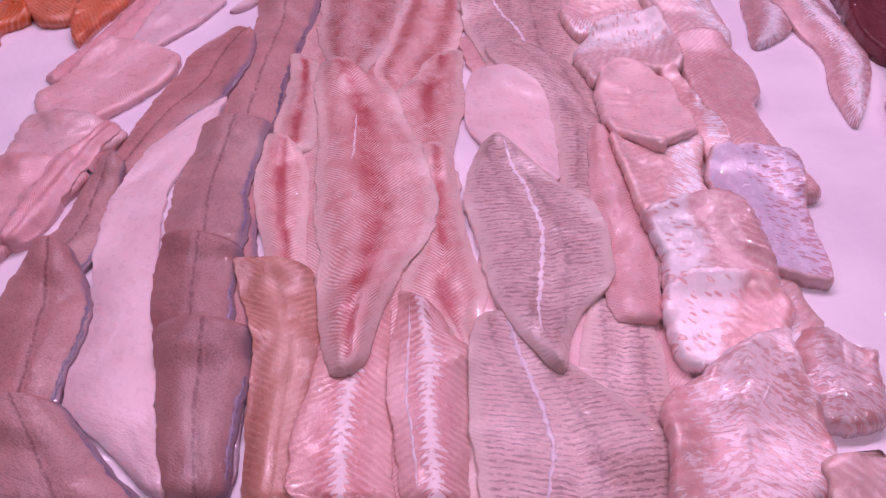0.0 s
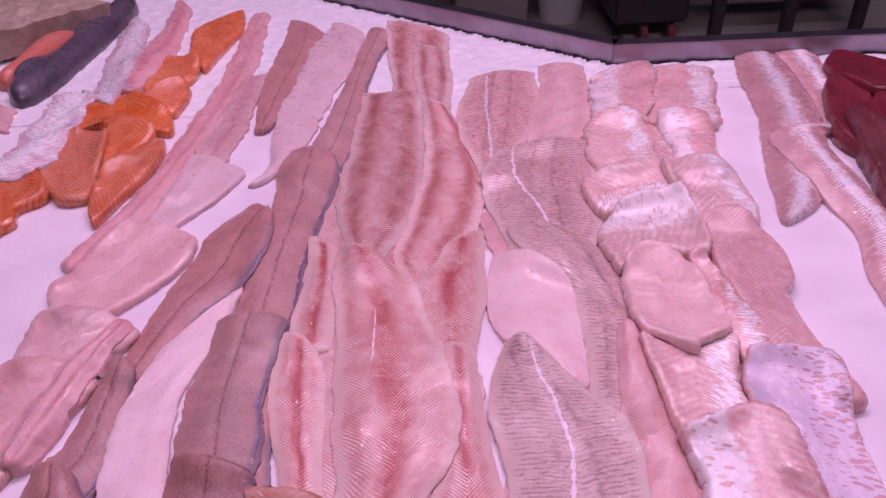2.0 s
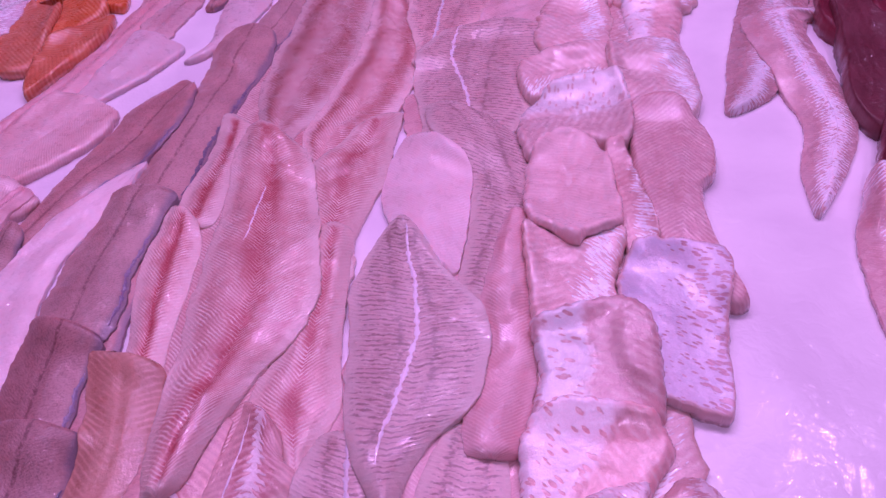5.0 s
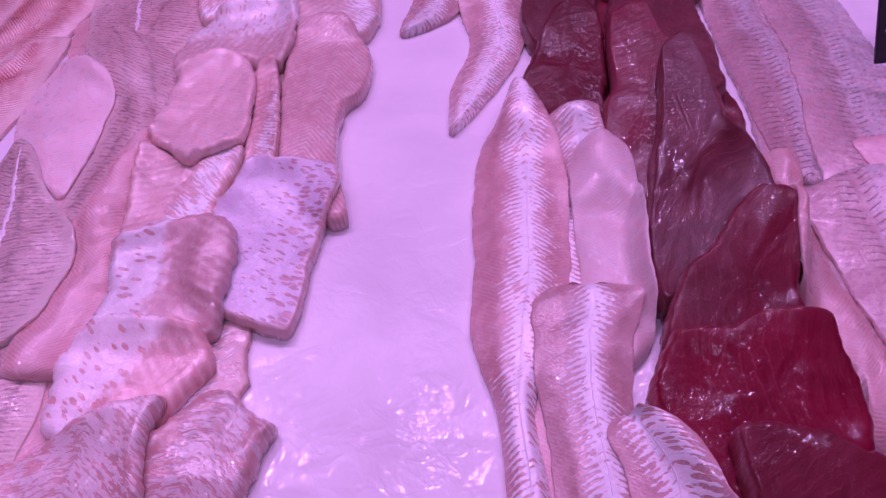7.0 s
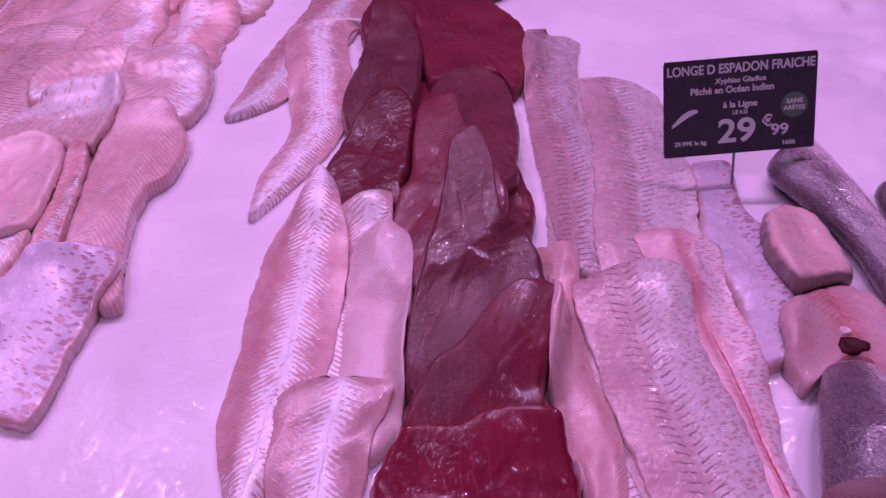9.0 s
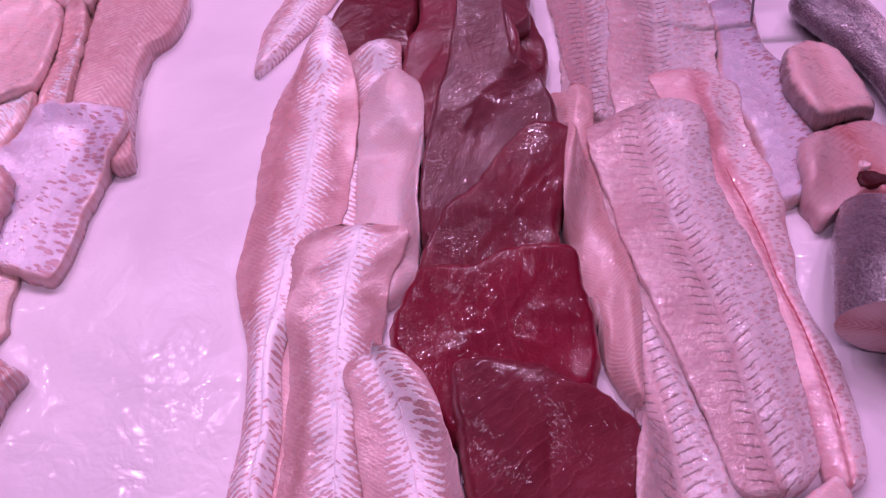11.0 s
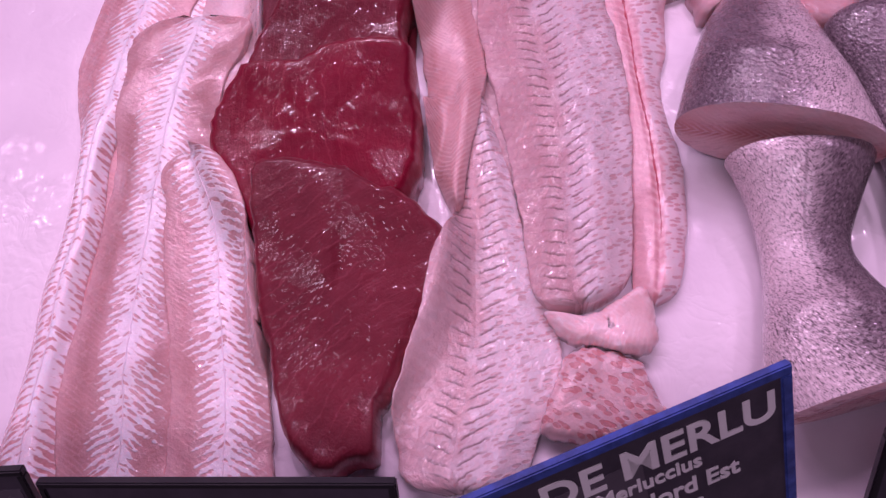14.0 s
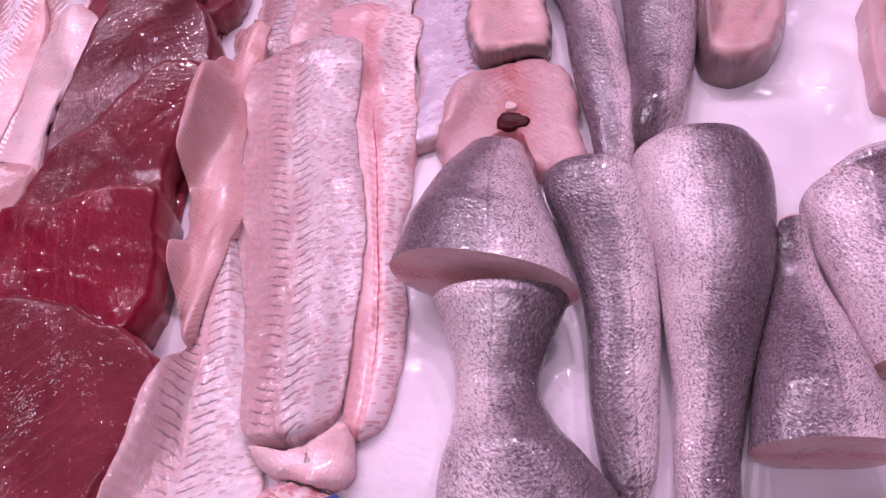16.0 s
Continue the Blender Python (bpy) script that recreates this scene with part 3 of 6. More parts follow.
STYLE = {
    "brown": ("sole_fillet", "thin brown-skinned fillet with a dark rim, lying on the sheet", "fish fillet", dict(groove=0.12, fray=0.05, belly=2.6)),
    "sole_pale": ("sole_fillet", "very pale thin fillet with a smooth underside, lying flat", "fish fillet", dict(fray=0.08, belly=2.6)),
    "strip": ("fish_strip", "thin limp pale pink strip of raw fish", "fish fillet", dict(fray=0.12, groove=0.35, ridge=0.3, lumpy=0.35)),
    "red": ("fish_fillet", "pink raw fillet with a blood-red middle and fine lines", "fish fillet", dict(groove=0.18, ridge=0.12, fray=0.035)),
    "redwide": ("fish_fillet", "pale pink raw fillet with brownish red bands", "fish fillet", dict(groove=0.22, ridge=0.16, fray=0.04)),
    "redtan": ("fish_fillet", "tan raw fillet with a brown torn end", "fish fillet", dict(groove=0.15, fray=0.05)),
    "silverred": ("fish_fillet", "pink raw fillet with silvery streaks and red lines", "fish fillet", dict(groove=0.15, fray=0.05)),
    "haddock": ("fish_fillet", "speckled brownish fillet with a white lateral line", "fish fillet", dict(groove=0.08, fray=0.025, cap=0.014)),
    "pale": ("fish_fillet", "pale pink raw fillet with fine slanting lines", "fish fillet", dict(fray=0.06, lumpy=0.3)),
    "paleplain": ("fish_fillet", "smooth whitish raw fillet", "fish fillet", dict(fray=0.03, cap=0.014)),
    "cod": ("cod_piece", "thick pale pink piece of raw white fish", "fish fillet", dict(fray=0.09, lumpy=0.2, belly=3.4, rounded=0.6, drape=40)),
    "codpink": ("cod_piece", "long pink piece of raw white fish with slanting flakes", "fish fillet", dict(fray=0.06, belly=3, rounded=0.6)),
    "codfold": ("cod_piece", "thick folded creamy piece of raw white fish", "fish fillet", dict(fray=0.10, lumpy=0.28, belly=3, ridge=0.12, rounded=0.7, drape=40)),
    "codsilver": ("cod_piece", "pale piece of raw white fish with torn silvery membrane", "fish fillet", dict(fray=0.09, lumpy=0.2, belly=3.4, rounded=0.6, drape=40)),
    "codband": ("cod_piece", "pink piece of raw white fish with a silvery band", "fish fillet", dict(lumpy=0.16)),
    "codveil": ("cod_piece", "pink piece of raw white fish with torn white membrane", "fish fillet", dict(lumpy=0.2)),
    "mesh": ("hake_fillet", "red raw end of a fillet under a white mesh of membrane", "fish fillet", dict(lumpy=0.2)),
    "codskin": ("cod_piece", "square piece of white fish under a silvery lilac membrane", "fish fillet", dict(fray=0.03, belly=6, rounded=0.5, drape=40)),
    "whiting": ("fish_fillet", "long pale fillet with a silvery ragged stripe", "fish fillet", dict(groove=0.12, ridge=0.10, fray=0.03, cap=0.014)),
    "merlu": ("hake_fillet", "long pale hake fillet with feathered flakes and silvery skin", "fish fillet", dict(groove=0.10, ridge=0.1, fray=0.03, cap=0.014)),
    "merlured": ("hake_fillet", "pink hake fillet with a red blood line", "fish fillet", dict(groove=0.2, fray=0.05)),
    "salmon": ("salmon_piece", "bright orange salmon piece with white lines", "fish fillet", dict(fray=0.05)),
    "tuna": ("tuna_steak", "thick dark red tuna steak, moist and glossy", "fish steak", dict(fray=0.035, belly=10, cap=0.012, rounded=0.40, drape=24)),
    "hakeflesh": ("hake_steak", "cut pink hake steak", "fish steak", dict(fray=0.04, belly=12, rounded=0.4, drape=8, lumpy=0.06)),
    "hakeskin": ("hake_steak", "thick pink hake steak in dark skin, standing on the sheet", "fish steak", dict(fray=0.02, belly=8, rounded=0.5, drape=8)),
    "silver": ("fish_strip", "translucent whitish strip of raw fish", "fish fillet", dict(fray=0.12)),
    "redfish": ("whole_fish", "whole red fish lying on ice", "fish", dict(belly=2, fray=0.02, cap=0.03, rounded=0.5, lumpy=0.02)),
    "darkfish": ("whole_fish", "whole dark glossy fish lying on ice", "fish", dict(belly=2, fray=0.02, cap=0.03, rounded=0.5, lumpy=0.02)),
}


def ribbon(name, parent, grid, v0, v1, s0, s1, wide, mat, label, seed):
    """A raised thin line that runs along a fillet's top, from side place v0 to v1."""
    x, y, z, v = grid
    nu = x.shape[0]
    i0, i1 = int(s0 * (nu - 1)), max(int(s1 * (nu - 1)), int(s0 * (nu - 1)) + 3)
    rows = np.linspace(i0, i1, (i1 - i0) * 3 + 1)
    verts, metres, unit = [], [], []
    for k, r in enumerate(rows):
        f = k / (len(rows) - 1)
        lo, fr = min(int(r), nu - 2), r - min(int(r), nu - 2)
        row = [g[lo] * (1 - fr) + g[lo + 1] * fr for g in (x, y, z)]
        half = np.hypot(row[0][-1] - row[0][0], row[1][-1] - row[1][0]) / 2
        mid = v0 + (v1 - v0) * f + 0.016 * float(wobble(np.array(r), seed, 0.30))
        w = wide / half * (0.65 + 0.35 * float(wobble(np.array(r), seed + 1, 1.7))) * min(1.0, 0.25 + 5 * f, 0.25 + 4 * (1 - f))
        for j, e in enumerate((-1.0, -0.5, 0.0, 0.5, 1.0)):
            at = min(0.99, max(-0.99, mid + e * w))
            verts.append((float(np.interp(at, v, row[0])), float(np.interp(at, v, row[1])), float(np.interp(at, v, row[2])) + (0.0005 if abs(e) < 0.9 else -0.0003)))
            metres.append((k * 0.001, e * wide))
            unit.append((f, e * 0.5))
    faces = [(k * 5 + j, (k + 1) * 5 + j, (k + 1) * 5 + j + 1, k * 5 + j + 1) for k in range(len(rows) - 1) for j in range(4)]
    ob = new(name, mesh_of(name, verts, faces, [mat], {"metres": metres, "unit": unit}))
    ob.parent = parent
    ob["label"] = label
    return ob


def hollow(ob, line, seed):
    """The belly cavity and the backbone in a cut face."""
    zz = float(heap_at(np.array([line[0]]), np.array([line[1]]))[0])
    for title, dy, rx, ry, up, shade, note in (("belly_cavity", 0.0, 0.0120, 0.0080, 0.0012, "rim_dark", "dark red belly cavity"), ("backbone", 0.014, 0.0045, 0.0038, 0.0016, "paleplain", "pale round backbone")):
        pts, fcs, mm = [], [], []
        for k, (f, h) in enumerate(((1.0, -0.002), (0.92, up), (0.7, up * 1.2), (0.35, up * 0.5))):
            for j in range(18):
                a = j * math.tau / 18
                g = f * (1 + 0.12 * math.sin(3 * a + seed) + 0.06 * math.sin(7 * a))
                pts.append((line[0] + rx * g * math.cos(a), line[1] + dy + ry * g * math.sin(a), zz + h))
                mm.append((pts[-1][0], pts[-1][1]))
        for k in range(3):
            fcs += [(k * 18 + j, k * 18 + (j + 1) % 18, k * 18 + 18 + (j + 1) % 18, k * 18 + 18 + j) for j in range(18)]
        fcs.append(tuple(54 + j for j in range(18)))
        bit = new(title, mesh_of(title, pts, fcs, [MATERIALS[shade]], {"metres": mm, "unit": mm}))
        bit.parent = ob
        bit["label"] = note


def piece(look_of, th, seed, sec, line=None):
    """One piece of fish, draped over what lies under it."""
    if look_of == "T":
        return trunk(th, seed, sec, line or (1, 0))
    name, label, category, how = STYLE[look_of]
    x, y, z, base, s, v, half, heap0 = lay(sec, th, seed, **how)
    nu, nv = x.shape
    low = np.where(base < 0.004, -0.0040, base - 0.0020)
    verts = [(float(a), float(b), float(c)) for a, b, c in zip(x.ravel(), y.ravel(), z.ravel())]
    ring = [(i, 0) for i in range(nu)] + [(nu - 1, j) for j in range(1, nv)] + [(i, nv - 1) for i in range(nu - 2, -1, -1)] + [(0, j) for j in range(nv - 2, 0, -1)]
    faces = [(i * nv + j, (i + 1) * nv + j, (i + 1) * nv + j + 1, i * nv + j + 1) for i in range(nu - 1) for j in range(nv - 1)]
    start = len(verts)
    foot = np.minimum(low, np.where(heap0 < 0.002, -0.0040, heap0 - 0.0005))
    U, V = np.meshgrid(s, v, indexing="ij")
    W = V * half[:, None]
    metres = list(zip(U.ravel(), W.ravel()))
    unit = list(zip((U / s[-1]).ravel(), V.ravel()))
    for i, j in ring:
        verts.append((float(x[i, j]), float(y[i, j]), float(foot[i, j])))
        metres.append((U[i, j], W[i, j] * 1.15))
        unit.append((U[i, j] / s[-1], V[i, j]))
    n = len(ring)
    for k in range(n):
        a, b = ring[k], ring[(k + 1) % n]
        faces.append((a[0] * nv + a[1], start + k, start + (k + 1) % n, b[0] * nv + b[1]))
    under = len(verts)
    verts += [(float(a), float(b), float(c)) for a, b, c in zip(x.ravel(), y.ravel(), low.ravel())]
    metres += list(zip(U.ravel(), W.ravel()))
    unit += list(zip((U / s[-1]).ravel(), V.ravel()))
    faces += [(under + i * nv + j, under + i * nv + j + 1, under + (i + 1) * nv + j + 1, under + (i + 1) * nv + j) for i in range(nu - 1) for j in range(nv - 1)]
    near = np.minimum(half[:, None] * (1 - abs(V)), np.minimum(U, s[-1] - U))
    rim = [(g, 0) for g in near.ravel()] + [(0, 0)] * n + [(g, 0) for g in near.ravel()]
    me = mesh_of(name, verts, faces, [MATERIALS[look_of]], {"metres": metres, "unit": unit, "rim": rim})
    fix = bmesh.new()
    fix.from_mesh(me)
    bmesh.ops.remove_doubles(fix, verts=fix.verts, dist=0.00001)
    bmesh.ops.recalc_face_normals(fix, faces=fix.faces)
    fix.to_mesh(me)
    fix.free()
    ob = tagged(new(name, me), label, category, "fish on the counter")
    if line is not None:
        ribbon("lateral_line", ob, (x, y, z, v), *line, 0.0032 if look_of == "haddock" else 0.0014, MATERIALS["mark"], "white ragged lateral line", seed)
    if th > 0.0045:
        if look_of == "whiting" and th > 0.0072:
            ribbon("spine_line", ob, (x, y, z, v), 0.12, 0.14, 0.05, 0.97, 0.0006, MATERIALS["mark"], "white spine line", seed)
        if look_of == "merlured":
            ribbon("blood_line", ob, (x, y, z, v), 0.02, 0.05, 0.30, 0.90, 0.0009, MATERIALS["blood"], "dark red blood line", seed)
    if look_of == "brown" and th > 0.0045:
        ribbon("fin_rim", ob, (x, y, z, v), 0.91, 0.88, 0.30, 0.90, 0.0026, MATERIALS["rim"], "slate-blue fin rim", seed)
    return ob


def trunk(th, seed, sec, form):
    """A cut length of hake: an oval body in speckled skin with a flesh face at either end."""
    nu, nv = 44, 40
    c, length = glide(sec, nu)
    half = np.hypot(c[:, 2], c[:, 3])
    s = np.linspace(0, length, nu)
    dark, blunt = form
    if blunt:
        close = 0.42 + 0.58 * np.sqrt(np.clip(1 - (1 - np.clip(s / 0.020, 0, 1)) ** 2, 0, 1))
        c[:, 2] *= close
        c[:, 3] *= close
        half = half * close
    tall = np.minimum(th * 0.42, half * 0.66) * (1 + 0.010 * wobble(s, seed, 25))
    floor = np.array([heap_at(c[i, 0] + c[i, 2] * np.linspace(-0.6, 0.6, 9), c[i, 1] + c[i, 3] * np.linspace(-0.6, 0.6, 9)).max() for i in range(nu)])
    for _ in range(30):
        floor = np.maximum(floor, np.r_[floor[0], (floor[:-2] + floor[2:]) / 2, floor[-1]])
    ang = np.linspace(0, 2 * np.pi, nv, endpoint=False)
    side = np.sign(np.cos(ang)) * abs(np.cos(ang)) ** 0.85
    up = np.sin(ang)
    x = c[:, 0, None] + c[:, 2, None] * side
    y = c[:, 1, None] + c[:, 3, None] * side
    z = floor[:, None] + tall[:, None] * (1 + np.where(up > 0, up, np.maximum(up, -0.92) * 1.0)[None, :])
    heap_add(x[:, : nv // 2], y[:, : nv // 2], z[:, : nv // 2])
    for f in np.linspace(-0.8, 0.8, 15):
        heap_add(c[:, 0] + c[:, 2] * f, c[:, 1] + c[:, 3] * f, floor + tall * (1 + np.sqrt(1 - f * f)))
    verts = [(float(a), float(b), float(d)) for a, b, d in zip(x.ravel(), y.ravel(), z.ravel())]
    faces = [(i * nv + j, i * nv + (j + 1) % nv, (i + 1) * nv + (j + 1) % nv, (i + 1) * nv + j) for i in range(nu - 1) for j in range(nv)]
    U, A = np.meshgrid(s, (ang - np.pi / 2), indexing="ij")
    A = np.where(A > np.pi, A - 2 * np.pi, A) * dark
    metres = list(zip(U.ravel(), (A * half[:, None]).ravel()))
    unit = list(zip((U / length).ravel(), (A * 0.2).ravel()))
    thing = tagged(new("cut_hake"), "cut length of hake in speckled silvery grey skin", "fish", "cut lengths of hake")
    body = new("skin", mesh_of("skin", verts, faces, [MATERIALS["skin"]], {"metres": metres, "unit": unit}))
    body.parent = thing
    for end, step in ((0, -1), (nu - 1, 1)):
        mid = np.array([x[end].mean(), y[end].mean(), z[end].mean()])
        way = c[end, :2] - c[end - step, :2]
        way = way / np.linalg.norm(way)
        pts, fcs, mm = [], [], []
        rings = (1.0, 0.93, 0.75, 0.45, 0.15)
        for r, f in enumerate(rings):
            bulge = (0.0, 0.0012, 0.002, 0.0012, 0.0)[r]
            for j in range(nv):
                p = mid + (np.array([x[end, j], y[end, j], z[end, j]]) - mid) * f
                pts.append((p[0] + way[0] * bulge, p[1] + way[1] * bulge, p[2]))
                mm.append((f * half[end] * math.cos(ang[j]), f * half[end] * math.sin(ang[j])))
        for r in range(len(rings) - 1):
            fcs += [(r * nv + j, r * nv + (j + 1) % nv, (r + 1) * nv + (j + 1) % nv, (r + 1) * nv + j) for j in range(nv)]
        fcs.append(tuple((len(rings) - 1) * nv + j for j in range(nv)))
        un = [(a / max(half[end], 1e-4), b / max(half[end], 1e-4)) for a, b in mm]
        face = new("cut_face", mesh_of("cut_face", pts, fcs, [MATERIALS["hakeflesh"]], {"metres": mm, "unit": un}))
        face.parent = thing
        face["label"] = "cut pink flesh face"
    return thing


def closed(points, n):
    """A smooth closed line of n points through the corners of an outline."""
    p = np.array(points, float)
    m = len(p)
    fine = []
    for k in range(m):
        a, b, c, d = p[k - 1], p[k], p[(k + 1) % m], p[(k + 2) % m]
        for t in np.linspace(0, 1, 16, endpoint=False):
            spline = 0.5 * (2 * b + (c - a) * t + (2 * a - 5 * b + 4 * c - d) * t * t + (3 * b - a - 3 * c + d) * t ** 3)
            fine.append(0.7 * spline + 0.3 * (b + (c - b) * t))
    fine = np.array(fine + [fine[0]])
    s = np.r_[0, np.cumsum(np.hypot(*np.diff(fine, axis=0).T))]
    at = np.linspace(0, s[-1], n, endpoint=False)
    return np.stack([np.interp(at, s, c) for c in fine.T], 1), at


def inside(X, Y, ring):
    """Which grid places lie within a closed outline."""
    hit = np.zeros(X.shape, bool)
    for (ax, ay), (bx, by) in zip(ring, np.roll(ring, -1, 0)):
        if ay != by:
            hit ^= ((ay > Y) != (by > Y)) & (X < (bx - ax) * (Y - ay) / (by - ay) + ax)
    return hit


EDGE = {"tuna": 0.006, "codskin": 0.004}


def slab(look_of, th, seed, turn, outline, line=None):
    """A cut piece of free outline with a rounded rim, draped over what lies under it. turn: which way its flakes run, in degrees."""
    name, label, category, how = STYLE[look_of]
    n = 96
    ring, at = closed(outline, n)
    mid = ring.mean(0)
    spoke = ring - mid
    reach = np.hypot(*spoke.T)
    ring = mid + spoke * (1 + 0.0011 * (wobble(at, seed, 90) + 0.6 * wobble(at, seed + 3, 420)) / reach)[:, None]
    spoke = ring - mid
    # the support under the piece, smoothed as a limp slab would lie
    i0, j0 = (int((ring[:, k].min() - o) / CELL) - 3 for k, o in ((1, Y0), (0, X0)))
    i1, j1 = (int((ring[:, k].max() - o) / CELL) + 4 for k, o in ((1, Y0), (0, X0)))
    gy, gx = np.meshgrid(Y0 + (np.arange(i0, i1) + 0.5) * CELL, X0 + (np.arange(j0, j1) + 0.5) * CELL, indexing="ij")
    mask = inside(gx, gy, ring)
    under = np.where(mask, HEAP[np.clip(i0, 0, None):i1, j0:j1], 0.0)
    floor = under.copy()
    part_of = mask.astype(float)
    for _ in range(150 if look_of == "tuna" else 50):
        floor = np.where(mask, np.maximum(under, smooth(floor * part_of) / np.maximum(smooth(part_of), 1e-6)), 0.0)
    for _ in range(5):
        floor = np.where(mask, smooth(floor * part_of) / np.maximum(smooth(part_of), 1e-6), 0.0)
    floor = np.maximum(floor, under)
    if look_of == "tuna":
        flat = np.stack([gx[mask], gy[mask], np.ones(mask.sum())], 1)
        tilt, *_ = np.linalg.lstsq(flat, floor[mask], rcond=None)
        level = tilt[0] * gx + tilt[1] * gy + tilt[2]
        level = level + np.percentile((under - level)[mask], 70)
        floor = np.where(mask, np.maximum(0.75 * level + 0.25 * floor, 0.0), 0.0)
    for _ in range(4):
        grown = np.where(part_of > 0, floor, 0.0)
        floor = np.where(part_of > 0, floor, smooth(grown) / np.maximum(smooth(part_of), 1e-6))
        part_of = np.maximum(part_of, (smooth(part_of) > 0).astype(float))

    def rest(x, y):
        fi, fj = (y - Y0) / CELL - i0 - 0.5, (x - X0) / CELL - j0 - 0.5
        i, j = np.clip(fi.astype(int), 0, floor.shape[0] - 2), np.clip(fj.astype(int), 0, floor.shape[1] - 2)
        a, b = np.clip(fi - i, 0, 1), np.clip(fj - j, 0, 1)
        return (floor[i, j] * (1 - a) + floor[i + 1, j] * a) * (1 - b) + (floor[i, j + 1] * (1 - a) + floor[i + 1, j + 1] * a) * b

    cut = EDGE.get(look_of, 0.009)
    gaps = np.r_[0.0, 0.0004, 0.0012, 0.0024, 0.0042, 0.0065, 0.0095] * (cut / 0.006)
    inner = 1 - gaps[-1] / reach
    rings = [1 - g / reach for g in gaps] + [inner * f for f in (0.86, 0.71, 0.56, 0.42, 0.29, 0.17, 0.07)]
    turned = np.array([[math.cos(radians(turn)), math.sin(radians(turn))], [math.sin(radians(turn)), -math.cos(radians(turn))]])
    long, across = abs(spoke @ turned[0]).max(), abs(spoke @ turned[1]).max()
    x = np.array([mid[0] + spoke[:, 0] * f for f in rings])
    y = np.array([mid[1] + spoke[:, 1] * f for f in rings])
    inset = np.array([(1 - f) * reach for f in rings])
    base = rest(x, y)
    bare = heap_at(x[0], y[0])
    round_rim = np.sqrt(1 - (1 - np.clip(inset / cut, 0, 1)) ** 2)
    du, dv = (x - mid[0]) * turned[0][0] + (y - mid[1]) * turned[0][1], (x - mid[0]) * turned[1][0] + (y - mid[1]) * turned[1][1]
    swell = wobble(du, seed + 21, 60) * wobble(dv, seed + 23, 70)
    z = base + 0.0006 + th * (0.22 + 0.78 * round_rim) * (1 + how.get("lumpy", 0.1) * 0.8 * swell)
    for a in np.linspace(0, 1, 5):
        heap_add(x[:-1] * (1 - a) + x[1:] * a, y[:-1] * (1 - a) + y[1:] * a, z[:-1] * (1 - a) + z[1:] * a)
        mx, my, mz = ((g + np.roll(g, -1, 1)) / 2 for g in (x, y, z))
        heap_add(mx[:-1] * (1 - a) + mx[1:] * a, my[:-1] * (1 - a) + my[1:] * a, mz[:-1] * (1 - a) + mz[1:] * a)
    low = np.minimum(base[0] - 0.001, np.where(bare < 0.002, -0.0040, bare - 0.0005))
    m = len(rings)
    verts = list(zip(x.ravel().tolist(), y.ravel().tolist(), z.ravel().tolist()))
    verts.append((float(mid[0]), float(mid[1]), float(z[-1].mean())))
    verts += list(zip((mid[0] + spoke[:, 0] * (1 - 0.0008 / reach)).tolist(), (mid[1] + spoke[:, 1] * (1 - 0.0008 / reach)).tolist(), low.tolist()))
    verts.append((float(mid[0]), float(mid[1]), float(low.mean())))
    faces = [(k * n + j, (k + 1) * n + j, (k + 1) * n + (j + 1) % n, k * n + (j + 1) % n) for k in range(m - 1) for j in range(n)]
    faces += [((m - 1) * n + j, m * n, (m - 1) * n + (j + 1) % n) for j in range(n)]
    down = m * n + 1
    faces += [(down + j, j, (j + 1) % n, down + (j + 1) % n) for j in range(n)]
    faces += [(down + n, down + j, down + (j + 1) % n) for j in range(n)]
    metres = list(zip(du.ravel(), dv.ravel())) + [(0, 0)] + list(zip(du[0] * 1.03, dv[0] * 1.03)) + [(0, 0)]
    unit = [(0.5 + 0.5 * a / long, b / across) for a, b in metres]
    rim = [(g, 0) for g in inset.ravel()] + [(reach.min(), 0)] + [(0, 0)] * n + [(reach.min(), 0)]
    me = mesh_of(name, verts, faces, [MATERIALS[look_of]], {"metres": metres, "unit": unit, "rim": rim})
    fix = bmesh.new()
    fix.from_mesh(me)
    bmesh.ops.recalc_face_normals(fix, faces=fix.faces)
    fix.to_mesh(me)
    fix.free()
    ob = tagged(new(name, me), label, category, "fish on the counter")
    if line is not None:
        hollow(ob, line, seed)
    return ob


# ---- pieces begin ----
piece("red", 0.004, 3, [(0.02, 1.12, 0.045, 0), (-0.045, 0.85, 0.07, 0), (-0.045, 0.6, 0.085, 0), (-0.05, 0.42, 0.075, 0), (-0.05, 0.25, 0.07, 0)])
piece("pale", 0.004, 10, [(0.12, 0.85, 0.05, 0), (0.13, 0.65, 0.06, 0), (0.11, 0.45, 0.07, 0), (0.1, 0.24, 0.08, 0)])
piece("cod", 0.004, 17, [(0.31, 1.1, 0.07, 0), (0.29, 0.85, 0.065, 0), (0.27, 0.65, 0.065, 0), (0.24, 0.5, 0.055, 0), (0.23, 0.3, 0.055, 0)])
piece("tuna", 0.004, 24, [(0.6, 0.85, 0.05, 0), (0.61, 0.6, 0.05, 0), (0.615, 0.4, 0.045, 0), (0.615, 0.25, 0.03, 0)])
piece("merlu", 0.004, 31, [(0.76, 0.75, 0.05, 0), (0.74, 0.55, 0.055, 0), (0.74, 0.35, 0.045, 0), (0.73, 0.24, 0.04, 0)])
piece("whiting", 0.004, 38, [(0.52, 0.6, 0.03, 0), (0.5, 0.4, 0.035, 0), (0.505, 0.2, 0.045, 0)])
